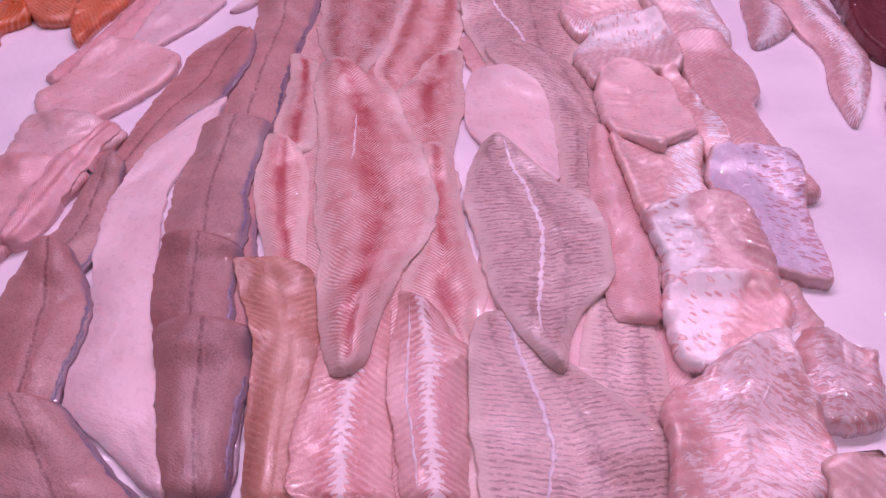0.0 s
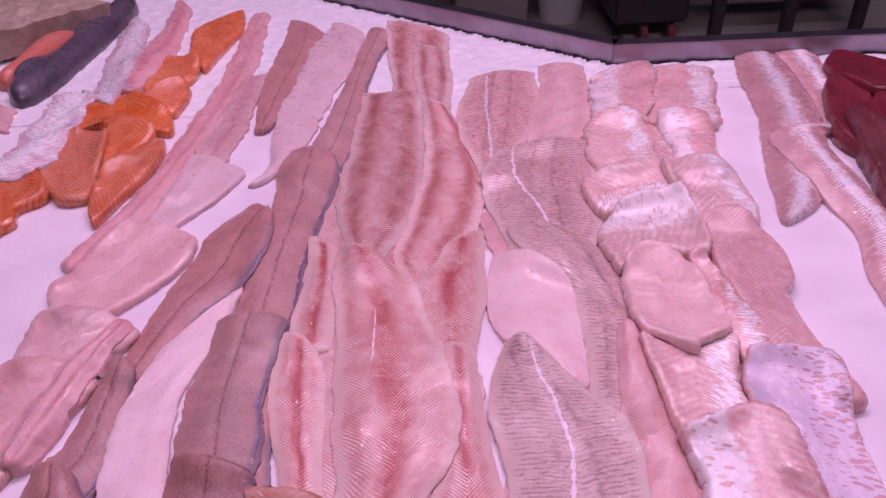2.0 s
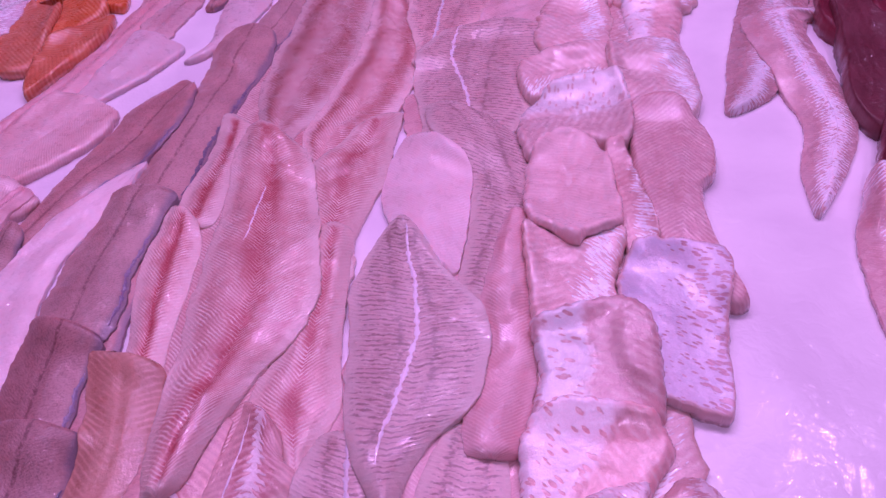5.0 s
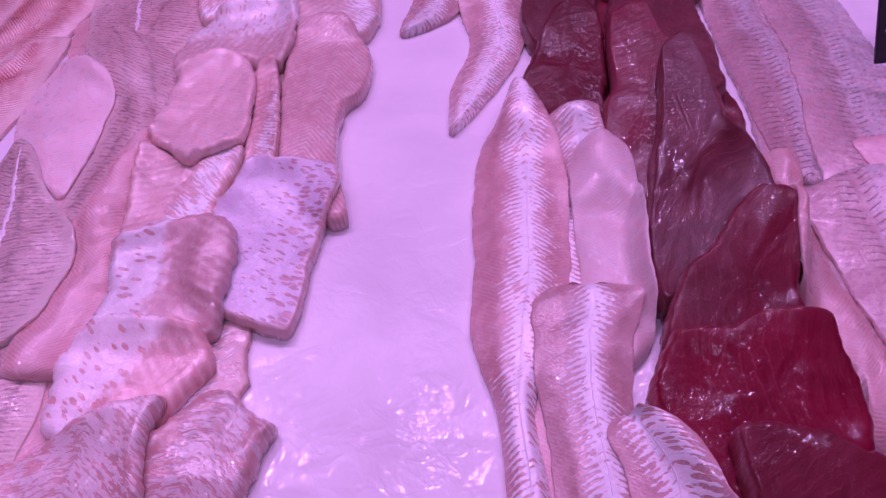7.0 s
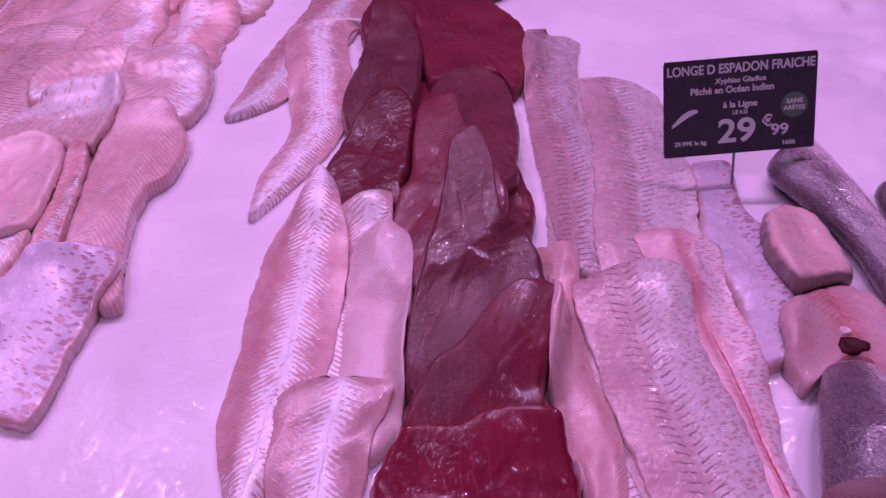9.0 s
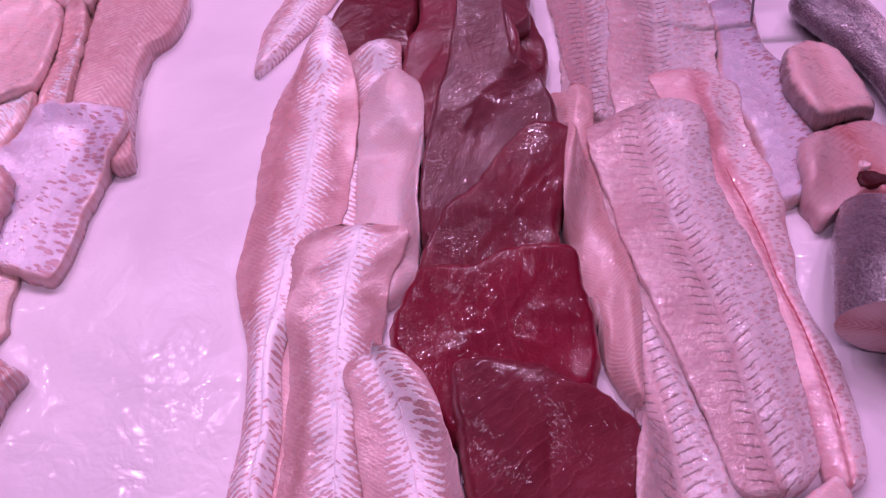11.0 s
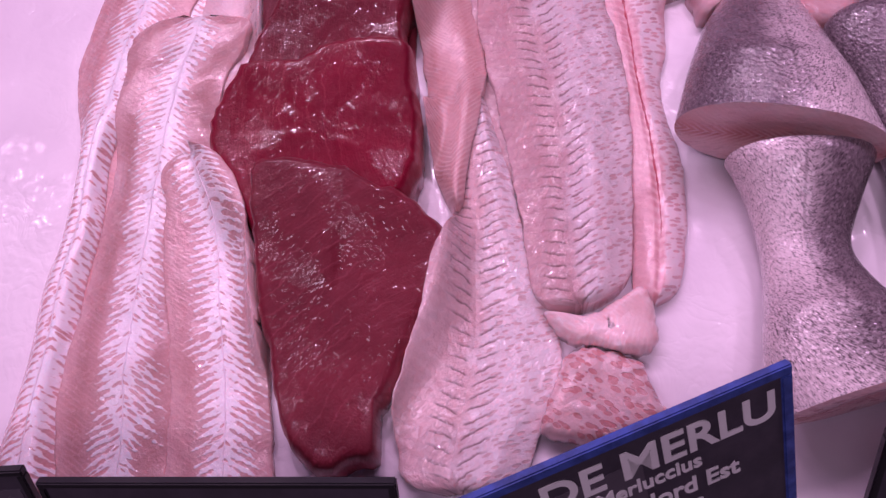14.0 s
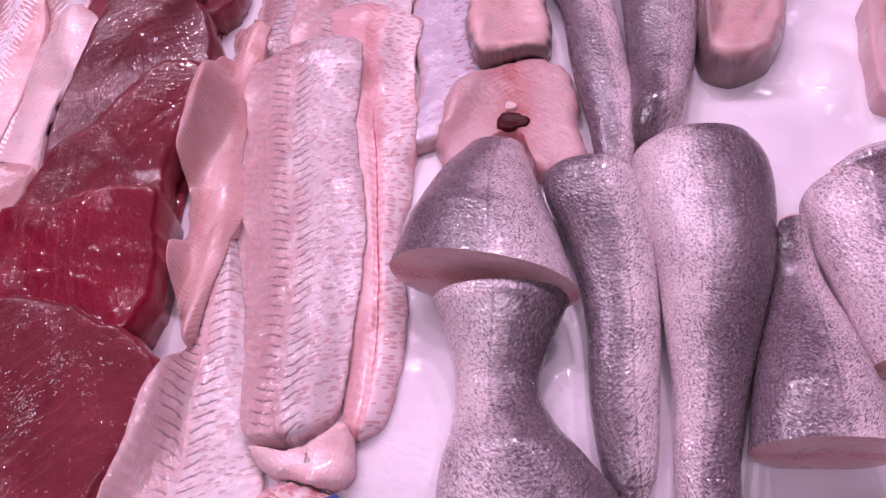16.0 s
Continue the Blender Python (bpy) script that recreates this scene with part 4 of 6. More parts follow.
piece("brown", 0.004, 45, [(-0.14, 0.85, 0.025, 0), (-0.16, 0.65, 0.025, 0), (-0.165, 0.45, 0.03, 0), (-0.16, 0.28, 0.025, 0)])
piece("brown", 0.0064, 52, [(-0.143, 1.417, 0.029, -0.034), (-0.149, 1.3, 0.033, -0.026), (-0.17, 1.187, 0.029, -0.022), (-0.186, 1.077, 0.013, 0.002), (-0.189, 1.057, 0.011, 0.002)])
piece("sole_pale", 0.0049, 59, [(-0.074, 1.403, 0.023, -0.027), (-0.096, 1.289, 0.035, -0.021), (-0.122, 1.181, 0.028, -0.012), (-0.147, 1.062, 0.026, -0.011), (-0.16, 0.978, 0.013, 0.005), (-0.183, 0.93, 0.013, 0.005)])
piece("brown", 0.0072, 66, [(-0.024, 1.381, 0.018, -0.014), (-0.059, 1.213, 0.014, -0.016), (-0.077, 1.094, 0.023, -0.015), (-0.095, 1.002, 0.025, -0.019), (-0.115, 0.945, 0.024, -0.009), (-0.128, 0.907, 0.021, -0.008)])
piece("brown", 0.0072, 73, [(-0.119, 0.996, 0.024, -0.01), (-0.122, 0.945, 0.036, -0.013), (-0.132, 0.861, 0.03, -0.013), (-0.144, 0.778, 0.027, -0.01), (-0.154, 0.689, 0.028, -0.009), (-0.158, 0.649, 0.025, -0.008)])
piece("brown", 0.0072, 80, [(-0.168, 0.877, 0.012, -0.018), (-0.188, 0.824, 0.033, -0.016), (-0.206, 0.758, 0.035, -0.014), (-0.236, 0.704, 0.026, -0.003), (-0.256, 0.645, 0.018, -0.007), (-0.266, 0.616, 0.016, -0.006)])
piece("brown", 0.0072, 87, [(-0.272, 0.641, 0.014, -0.011), (-0.277, 0.593, 0.016, -0.01), (-0.281, 0.54, 0.023, -0.009), (-0.292, 0.512, 0.02, -0.024), (-0.299, 0.493, 0.018, -0.022)])
piece("sole_pale", 0.0042, 94, [(-0.194, 0.718, 0.02, 0.02), (-0.223, 0.645, 0.024, 0.01), (-0.242, 0.573, 0.023, 0.008), (-0.239, 0.513, 0.025, 0.001), (-0.23, 0.434, 0.026, 0.004), (-0.228, 0.366, 0.032, -0.003), (-0.202, 0.32, 0.021, -0.005), (-0.181, 0.283, 0.007, -0.001)])
piece("brown", 0.008, 101, [(-0.301, 0.526, 0.015, -0.005), (-0.293, 0.48, 0.033, -0.01), (-0.289, 0.445, 0.036, -0.004), (-0.287, 0.398, 0.03, -0.006), (-0.285, 0.366, 0.025, -0.007), (-0.284, 0.337, 0.023, -0.006)])
piece("brown", 0.0088, 108, [(-0.288, 0.365, 0.034, -0.006), (-0.27, 0.333, 0.042, -0.008), (-0.252, 0.302, 0.052, -0.012), (-0.239, 0.279, 0.056, -0.005)])
piece("strip", 0.0062, 115, [(-0.225, 1.477, 0.015, 0.008), (-0.233, 1.308, 0.022, 0.017), (-0.243, 1.195, 0.025, 0.014), (-0.265, 1.078, 0.026, 0.008), (-0.288, 0.979, 0.020, 0.005), (-0.316, 0.882, 0.024, 0.008), (-0.345, 0.820, 0.024, 0.004), (-0.359, 0.779, 0.014, -0.011)])
piece("strip", 0.005, 118, [(-0.210, 1.224, 0.016, 0.015), (-0.230, 1.071, 0.021, 0.006), (-0.252, 0.972, 0.021, 0.004), (-0.275, 0.894, 0.017, 0.005)])
slab("sole_pale", 0.0042, 122, 70, [(-0.266, 0.994), (-0.231, 0.985), (-0.199, 0.959), (-0.227, 0.902), (-0.274, 0.839), (-0.303, 0.823), (-0.297, 0.868), (-0.277, 0.934)])
slab("pale", 0.0065, 136, 60, [(-0.314, 0.860), (-0.276, 0.853), (-0.239, 0.828), (-0.237, 0.792), (-0.263, 0.748), (-0.295, 0.714), (-0.320, 0.685), (-0.358, 0.713), (-0.373, 0.757), (-0.349, 0.783), (-0.332, 0.831)])
slab("pale", 0.006, 143, 40, [(-0.365, 0.718), (-0.304, 0.709), (-0.269, 0.682), (-0.277, 0.658), (-0.314, 0.643), (-0.351, 0.618), (-0.375, 0.658), (-0.374, 0.695)])
slab("pale", 0.0065, 150, 60, [(-0.380, 0.648), (-0.330, 0.646), (-0.293, 0.621), (-0.301, 0.589), (-0.323, 0.555), (-0.338, 0.517), (-0.355, 0.506), (-0.392, 0.613)])
piece("strip", 0.0049, 157, [(-0.282, 0.692, 0.011, -0.004), (-0.309, 0.629, 0.014, -0.007), (-0.324, 0.573, 0.017, -0.005), (-0.337, 0.525, 0.012, -0.001)])
slab("salmon", 0.01, 164, 60, [(-0.326, 1.405), (-0.287, 1.456), (-0.253, 1.483), (-0.247, 1.398), (-0.270, 1.314), (-0.288, 1.253), (-0.318, 1.310)])
slab("salmon", 0.01, 171, 10, [(-0.398, 1.272), (-0.363, 1.307), (-0.299, 1.287), (-0.299, 1.220), (-0.350, 1.188), (-0.384, 1.214)])
slab("salmon", 0.01, 178, 15, [(-0.370, 1.174), (-0.314, 1.214), (-0.297, 1.184), (-0.305, 1.119), (-0.328, 1.112), (-0.363, 1.140)])
slab("salmon", 0.01, 185, 10, [(-0.436, 1.145), (-0.379, 1.179), (-0.312, 1.112), (-0.305, 1.061), (-0.366, 1.081), (-0.413, 1.095), (-0.427, 1.071)])
slab("salmon", 0.01, 192, 80, [(-0.388, 1.081), (-0.351, 1.094), (-0.321, 1.060), (-0.354, 0.988), (-0.371, 0.971)])
slab("salmon", 0.01, 199, 80, [(-0.467, 1.030), (-0.437, 1.076), (-0.382, 1.061), (-0.372, 0.971), (-0.372, 0.915), (-0.407, 0.913), (-0.462, 0.996)])
slab("salmon", 0.01, 206, 60, [(-0.370, 0.971), (-0.344, 1.007), (-0.309, 1.044), (-0.306, 0.986), (-0.336, 0.904), (-0.354, 0.860), (-0.369, 0.899)])
slab("salmon", 0.01, 213, 20, [(-0.518, 0.978), (-0.466, 1.003), (-0.420, 0.929), (-0.447, 0.898), (-0.442, 0.874), (-0.473, 0.848)])
piece("strip", 0.0042, 220, [(-0.363, 1.547, 0.017, -0.029), (-0.362, 1.409, 0.02, -0.014), (-0.377, 1.302, 0.029, -0.014), (-0.392, 1.176, 0.02, -0.018)])
piece("silver", 0.0042, 227, [(-0.424, 1.478, 0.019, -0.027), (-0.416, 1.301, 0.028, -0.022), (-0.413, 1.153, 0.02, -0.018)])
piece("silver", 0.0049, 234, [(-0.456, 1.2, 0.031, -0.013), (-0.463, 1.079, 0.036, -0.011), (-0.472, 1.007, 0.035, -0.021), (-0.494, 0.962, 0.029, -0.017)])
piece("strip", 0.0049, 241, [(-0.565, 1.179, 0.033, -0.012), (-0.547, 1.109, 0.027, -0.015)])
piece("redfish", 0.024, 248, [(-0.502, 1.490, 0.021, 0.012), (-0.515, 1.439, 0.027, 0.010), (-0.539, 1.369, 0.025, 0.004), (-0.556, 1.282, 0.020, 0.002), (-0.569, 1.228, 0.016, -0.007)])
piece("darkfish", 0.026, 255, [(-0.460, 1.570, 0.019, -0.022), (-0.460, 1.514, 0.022, -0.016), (-0.474, 1.424, 0.024, -0.009), (-0.499, 1.311, 0.023, -0.017), (-0.521, 1.236, 0.023, -0.026), (-0.540, 1.180, 0.020, -0.021)])
piece("redwide", 0.007, 262, [(0.036, 1.391, 0.049, -0.037), (0.024, 1.266, 0.041, -0.036), (0.011, 1.149, 0.024, -0.034), (0.006, 1.109, 0.021, -0.031)])
piece("redwide", 0.0056, 269, [(0.049, 1.286, 0.027, -0.012), (0.044, 1.161, 0.026, -0.006), (0.036, 1.066, 0.013, -0.004), (0.034, 1.036, 0.012, -0.004)])
piece("redwide", 0.0084, 276, [(-0.014, 1.136, 0.04, -0.016), (-0.027, 0.987, 0.045, -0.02), (-0.038, 0.893, 0.048, -0.013), (-0.05, 0.821, 0.037, -0.01), (-0.055, 0.774, 0.019, -0.004), (-0.059, 0.734, 0.017, -0.003)])
piece("redwide", 0.0084, 283, [(0.04, 1.088, 0.018, -0.01), (0.05, 1.016, 0.03, -0.008), (0.048, 0.915, 0.035, -0.015), (0.026, 0.821, 0.037, -0.008), (-0.001, 0.755, 0.027, -0.009), (-0.003, 0.702, 0.011, 0.001)])
piece("red", 0.0063, 290, [(0.049, 0.796, 0.022, 0.017), (0.037, 0.746, 0.027, 0.006), (0.023, 0.698, 0.035, -0.002), (0.019, 0.631, 0.021, -0.004), (0.017, 0.592, 0.018, -0.003)])
piece("red", 0.0056, 297, [(-0.102, 0.804, 0.015, -0.007), (-0.1, 0.744, 0.017, -0.002), (-0.107, 0.671, 0.021, -0.003), (-0.111, 0.632, 0.019, -0.002)])
piece("red", 0.0063, 304, [(-0.118, 0.653, 0.013, -0.012), (-0.118, 0.61, 0.024, -0.01), (-0.117, 0.55, 0.023, -0.006), (-0.112, 0.504, 0.018, -0.006), (-0.108, 0.465, 0.016, -0.005)])
piece("brown", 0.0072, 311, [(-0.162, 0.683, 0.034, -0.004), (-0.172, 0.629, 0.032, -0.005), (-0.179, 0.576, 0.035, -0.005), (-0.178, 0.532, 0.035, -0.009), (-0.178, 0.502, 0.031, -0.008)])
piece("brown", 0.0072, 318, [(-0.178, 0.516, 0.035, -0.013), (-0.18, 0.462, 0.032, -0.011), (-0.176, 0.422, 0.031, -0.006), (-0.173, 0.392, 0.028, -0.005)])
piece("brown", 0.008, 325, [(-0.165, 0.421, 0.035, -0.005), (-0.164, 0.379, 0.034, -0.006), (-0.164, 0.334, 0.027, -0.008), (-0.156, 0.276, 0.02, -0.002)])
piece("red", 0.0063, 332, [(0.023, 0.627, 0.014, -0.003), (0.022, 0.607, 0.016, -0.003), (0.02, 0.548, 0.018, -0.001), (0.017, 0.492, 0.023, 0.004), (0.012, 0.439, 0.033, -0.003), (0.019, 0.397, 0.011, -0.001), (0.024, 0.367, 0.01, -0)])
piece("redtan", 0.0084, 339, [(-0.122, 0.484, 0.033, -0.008), (-0.114, 0.447, 0.029, -0.005), (-0.106, 0.404, 0.026, -0.003), (-0.107, 0.352, 0.024, -0.002), (-0.111, 0.311, 0.02, -0.003), (-0.113, 0.267, 0.018, -0.002)])
piece("silverred", 0.007, 346, [(-0.051, 0.432, 0.022, 0), (-0.055, 0.402, 0.024, 0), (-0.061, 0.352, 0.028, -0.004), (-0.067, 0.316, 0.032, -0.004), (-0.068, 0.262, 0.033, -0.004)])
piece("silverred", 0.007, 353, [(-0.007, 0.43, 0.017, -0.016), (-0.006, 0.41, 0.018, -0.018), (-0.004, 0.381, 0.028, -0.005), (-0.008, 0.343, 0.028, -0.003), (-0.01, 0.296, 0.024, -0.002), (-0.01, 0.257, 0.021, -0.001)], line=(-0.55, -0.5, 0.1, 0.95))
piece("red", 0.0105, 360, [(-0.064, 0.772, 0.021, -0.012), (-0.052, 0.732, 0.038, -0.01), (-0.04, 0.637, 0.046, -0.003), (-0.036, 0.556, 0.053, -0.002), (-0.038, 0.498, 0.047, 0.002), (-0.051, 0.446, 0.033, 0.018), (-0.059, 0.398, 0.022, 0.014), (-0.062, 0.358, 0.011, 0.004)], line=(-0.1, -0.35, 0.24, 0.42))
piece("haddock", 0.0077, 367, [(0.148, 1.199, 0.046, 0.003), (0.126, 1.087, 0.056, 0), (0.11, 1.006, 0.046, 0.006), (0.095, 0.935, 0.018, 0.007), (0.087, 0.896, 0.016, 0.006)], line=(-0.5, 0, 0.02, 0.95))
piece("pale", 0.007, 374, [(0.238, 1.216, 0.033, -0.004), (0.215, 1.092, 0.036, 0.004), (0.187, 0.998, 0.041, 0.006), (0.175, 0.96, 0.037, 0.005)])
piece("haddock", 0.0084, 381, [(0.17, 0.98, 0.059, 0.005), (0.148, 0.899, 0.07, -0.002), (0.141, 0.817, 0.059, -0.01), (0.129, 0.758, 0.038, -0.016), (0.121, 0.719, 0.034, -0.014)], line=(-0.7, 0.25, 0.03, 0.95))
piece("haddock", 0.0077, 388, [(0.121, 0.801, 0.026, -0.012), (0.149, 0.754, 0.053, -0.019), (0.164, 0.686, 0.03, -0.013), (0.171, 0.641, 0.032, -0.007), (0.156, 0.56, 0.027, -0.004), (0.151, 0.531, 0.024, -0.004)])
piece("haddock", 0.0063, 395, [(0.142, 0.42, 0.018, -0.005), (0.136, 0.38, 0.028, -0.004), (0.128, 0.336, 0.03, -0.006), (0.129, 0.296, 0.022, -0.001), (0.13, 0.267, 0.02, -0)])
piece("pale", 0.0077, 402, [(0.18, 0.638, 0.009, 0), (0.172, 0.566, 0.019, 0), (0.168, 0.522, 0.021, -0.002), (0.171, 0.485, 0.02, -0.002), (0.158, 0.438, 0.024, 0.002), (0.152, 0.388, 0.02, 0.001)])
piece("paleplain", 0.0084, 409, [(0.1, 0.751, 0.021, -0.017), (0.101, 0.712, 0.039, -0.012), (0.098, 0.659, 0.04, -0.008), (0.102, 0.617, 0.033, -0.014), (0.116, 0.569, 0.011, -0.01)])
piece("haddock", 0.0084, 416, [(0.052, 0.415, 0.017, -0.003), (0.057, 0.37, 0.034, -0.006), (0.067, 0.335, 0.047, -0.006), (0.08, 0.296, 0.065, -0.007), (0.079, 0.267, 0.062, -0.007), (0.075, 0.241, 0.058, -0.005)], line=(0.15, -0.35, 0.03, 0.99))
piece("haddock", 0.0098, 423, [(0.08, 0.63, 0.01, -0.004), (0.082, 0.584, 0.032, -0.011), (0.093, 0.535, 0.052, -0.006), (0.1, 0.487, 0.054, 0.001), (0.095, 0.437, 0.048, -0.004), (0.085, 0.401, 0.029, 0.005), (0.083, 0.371, 0.014, 0.004), (0.085, 0.346, 0.005, 0.001)], line=(0.25, -0.3, 0.06, 0.88))
piece("cod", 0.0098, 430, [(0.404, 1.18, 0.049, -0.003), (0.385, 1.106, 0.044, -0.011), (0.361, 1.028, 0.045, -0.008), (0.352, 1, 0.04, -0.007)])
piece("codsilver", 0.0091, 437, [(0.319, 1.193, 0.05, 0.022), (0.302, 1.113, 0.046, 0.002), (0.28, 1.04, 0.035, -0.009), (0.271, 1.011, 0.032, -0.008)])
piece("cod", 0.0091, 444, [(0.267, 1.034, 0.034, 0.002), (0.257, 0.951, 0.043, -0.014), (0.251, 0.909, 0.034, -0.007), (0.246, 0.879, 0.031, -0.006)])
piece("codsilver", 0.0091, 451, [(0.355, 1.025, 0.036, -0.008), (0.347, 0.95, 0.029, -0.009), (0.339, 0.887, 0.03, 0.003), (0.335, 0.857, 0.027, 0.003)])
slab("cod", 0.011, 458, 10, [(0.193, 0.885), (0.235, 0.902), (0.289, 0.904), (0.294, 0.856), (0.286, 0.821), (0.235, 0.821), (0.201, 0.813), (0.190, 0.841)])
slab("cod", 0.012, 465, 100, [(0.289, 0.898), (0.356, 0.904), (0.375, 0.861), (0.374, 0.811), (0.359, 0.774), (0.328, 0.778), (0.295, 0.785), (0.285, 0.834)])
slab("codpink", 0.011, 472, 80, [(0.298, 0.788), (0.340, 0.796), (0.364, 0.759), (0.369, 0.725), (0.362, 0.686), (0.346, 0.666), (0.341, 0.616), (0.346, 0.560), (0.353, 0.527), (0.337, 0.522), (0.324, 0.565), (0.295, 0.587), (0.289, 0.666), (0.289, 0.740)])
slab("codsilver", 0.011, 479, 8, [(0.185, 0.765), (0.196, 0.800), (0.235, 0.834), (0.287, 0.836), (0.298, 0.797), (0.294, 0.738), (0.282, 0.723), (0.240, 0.742), (0.214, 0.739), (0.194, 0.711), (0.184, 0.742)])
slab("cod", 0.009, 486, 85, [(0.265, 0.726), (0.282, 0.725), (0.290, 0.674), (0.295, 0.612), (0.292, 0.583), (0.267, 0.578), (0.266, 0.659)])
slab("cod", 0.01, 493, 80, [(0.183, 0.614), (0.226, 0.598), (0.261, 0.608), (0.268, 0.595), (0.255, 0.552), (0.250, 0.521), (0.219, 0.511), (0.186, 0.504), (0.184, 0.556)])
slab("codfold", 0.012, 500, 75, [(0.199, 0.721), (0.225, 0.747), (0.256, 0.735), (0.267, 0.690), (0.268, 0.618), (0.261, 0.602), (0.236, 0.597), (0.225, 0.583), (0.203, 0.606), (0.188, 0.618), (0.185, 0.654), (0.190, 0.695)])
slab("codskin", 0.008, 507, 80, [(0.266, 0.577), (0.276, 0.588), (0.313, 0.587), (0.343, 0.576), (0.346, 0.555), (0.331, 0.498), (0.325, 0.455), (0.317, 0.419), (0.300, 0.423), (0.270, 0.436), (0.251, 0.453), (0.249, 0.508), (0.255, 0.550)])
slab("codband", 0.012, 514, 90, [(0.183, 0.501), (0.202, 0.511), (0.227, 0.519), (0.253, 0.524), (0.271, 0.513), (0.276, 0.488), (0.270, 0.417), (0.243, 0.414), (0.214, 0.420), (0.180, 0.421), (0.188, 0.460)])
slab("codsilver", 0.011, 521, 60, [(0.173, 0.408), (0.180, 0.420), (0.206, 0.429), (0.244, 0.424), (0.262, 0.416), (0.273, 0.397), (0.269, 0.384), (0.250, 0.358), (0.238, 0.332), (0.223, 0.334), (0.196, 0.339), (0.171, 0.351), (0.170, 0.384)])
slab("codveil", 0.012, 528, 70, [(0.271, 0.373), (0.285, 0.373), (0.301, 0.358), (0.315, 0.347), (0.307, 0.329), (0.304, 0.311), (0.292, 0.288), (0.249, 0.290), (0.237, 0.324), (0.246, 0.346), (0.260, 0.363)])
slab("codveil", 0.014, 535, 75, [(0.217, 0.354), (0.249, 0.363), (0.244, 0.337), (0.247, 0.308), (0.249, 0.272), (0.242, 0.248), (0.208, 0.228), (0.162, 0.227), (0.130, 0.239), (0.137, 0.274), (0.143, 0.308), (0.160, 0.329), (0.188, 0.341)])
piece("cod", 0.0091, 542, [(0.283, 0.262, 0.053, -0.005), (0.285, 0.241, 0.054, -0.003), (0.278, 0.21, 0.04, -0.002)])
piece("whiting", 0.0077, 549, [(0.534, 1.242, 0.023, -0.004), (0.524, 1.147, 0.043, -0.006), (0.501, 1.022, 0.038, -0.013), (0.457, 0.899, 0.034, -0.011), (0.426, 0.824, 0.024, -0.003), (0.4, 0.787, 0.009, 0.002)])
piece("whiting", 0.0077, 556, [(0.593, 1.231, 0.031, -0.015), (0.576, 1.093, 0.023, -0.01), (0.549, 0.983, 0.019, -0.008), (0.483, 0.962, 0.034, -0.002), (0.486, 0.853, 0.033, 0.004), (0.487, 0.762, 0.026, -0.002), (0.461, 0.692, 0.022, 0.003), (0.44, 0.631, 0.006, 0.006)])
slab("tuna", 0.016, 563, 80, [(0.535, 0.985), (0.560, 1.060), (0.590, 1.095), (0.622, 1.060), (0.605, 0.990), (0.575, 0.930), (0.540, 0.912), (0.527, 0.950)])
slab("tuna", 0.016, 570, 95, [(0.592, 0.999), (0.644, 1.051), (0.703, 0.979), (0.719, 0.916), (0.715, 0.871), (0.687, 0.808), (0.672, 0.843), (0.636, 0.844), (0.602, 0.823), (0.592, 0.895)])
slab("tuna", 0.014, 573, 70, [(0.598, 1.085), (0.604, 1.150), (0.645, 1.195), (0.700, 1.150), (0.712, 1.060), (0.665, 1.030), (0.620, 1.045)])
slab("tuna", 0.017, 577, 75, [(0.558, 0.987), (0.576, 0.965), (0.593, 0.910), (0.595, 0.853), (0.586, 0.786), (0.567, 0.766), (0.545, 0.743), (0.520, 0.739), (0.511, 0.790), (0.524, 0.851), (0.536, 0.912), (0.543, 0.966)])
slab("tuna", 0.016, 580, 100, [(0.655, 0.723), (0.673, 0.681), (0.681, 0.627), (0.676, 0.593), (0.657, 0.578), (0.632, 0.588), (0.627, 0.666)])
slab("tuna", 0.016, 584, 100, [(0.651, 0.853), (0.677, 0.825), (0.682, 0.781), (0.679, 0.711), (0.669, 0.659), (0.667, 0.634), (0.646, 0.623), (0.620, 0.653), (0.601, 0.715), (0.591, 0.759), (0.601, 0.811), (0.624, 0.842)])
slab("tuna", 0.018, 591, 70, [(0.568, 0.788), (0.581, 0.770), (0.583, 0.735), (0.577, 0.680), (0.568, 0.647), (0.570, 0.627), (0.555, 0.619), (0.527, 0.623), (0.513, 0.611), (0.482, 0.631), (0.498, 0.675), (0.523, 0.737), (0.543, 0.779)])
slab("tuna", 0.018, 598, 60, [(0.590, 0.750), (0.620, 0.756), (0.626, 0.712), (0.643, 0.659), (0.655, 0.610), (0.646, 0.564), (0.611, 0.526), (0.584, 0.515), (0.560, 0.529), (0.553, 0.579), (0.563, 0.626), (0.575, 0.658), (0.581, 0.714)])
slab("tuna", 0.02, 605, 62, [(0.610, 0.652), (0.633, 0.669), (0.643, 0.634), (0.646, 0.577), (0.663, 0.568), (0.674, 0.540), (0.672, 0.500), (0.656, 0.470), (0.615, 0.430), (0.584, 0.422), (0.566, 0.421), (0.565, 0.458), (0.574, 0.508), (0.584, 0.545), (0.594, 0.578), (0.603, 0.614)])
slab("tuna", 0.019, 612, 40, [(0.647, 0.500), (0.675, 0.498), (0.672, 0.467), (0.659, 0.422), (0.656, 0.390), (0.626, 0.362), (0.585, 0.364), (0.559, 0.386), (0.574, 0.421), (0.581, 0.435), (0.604, 0.452), (0.625, 0.480)])
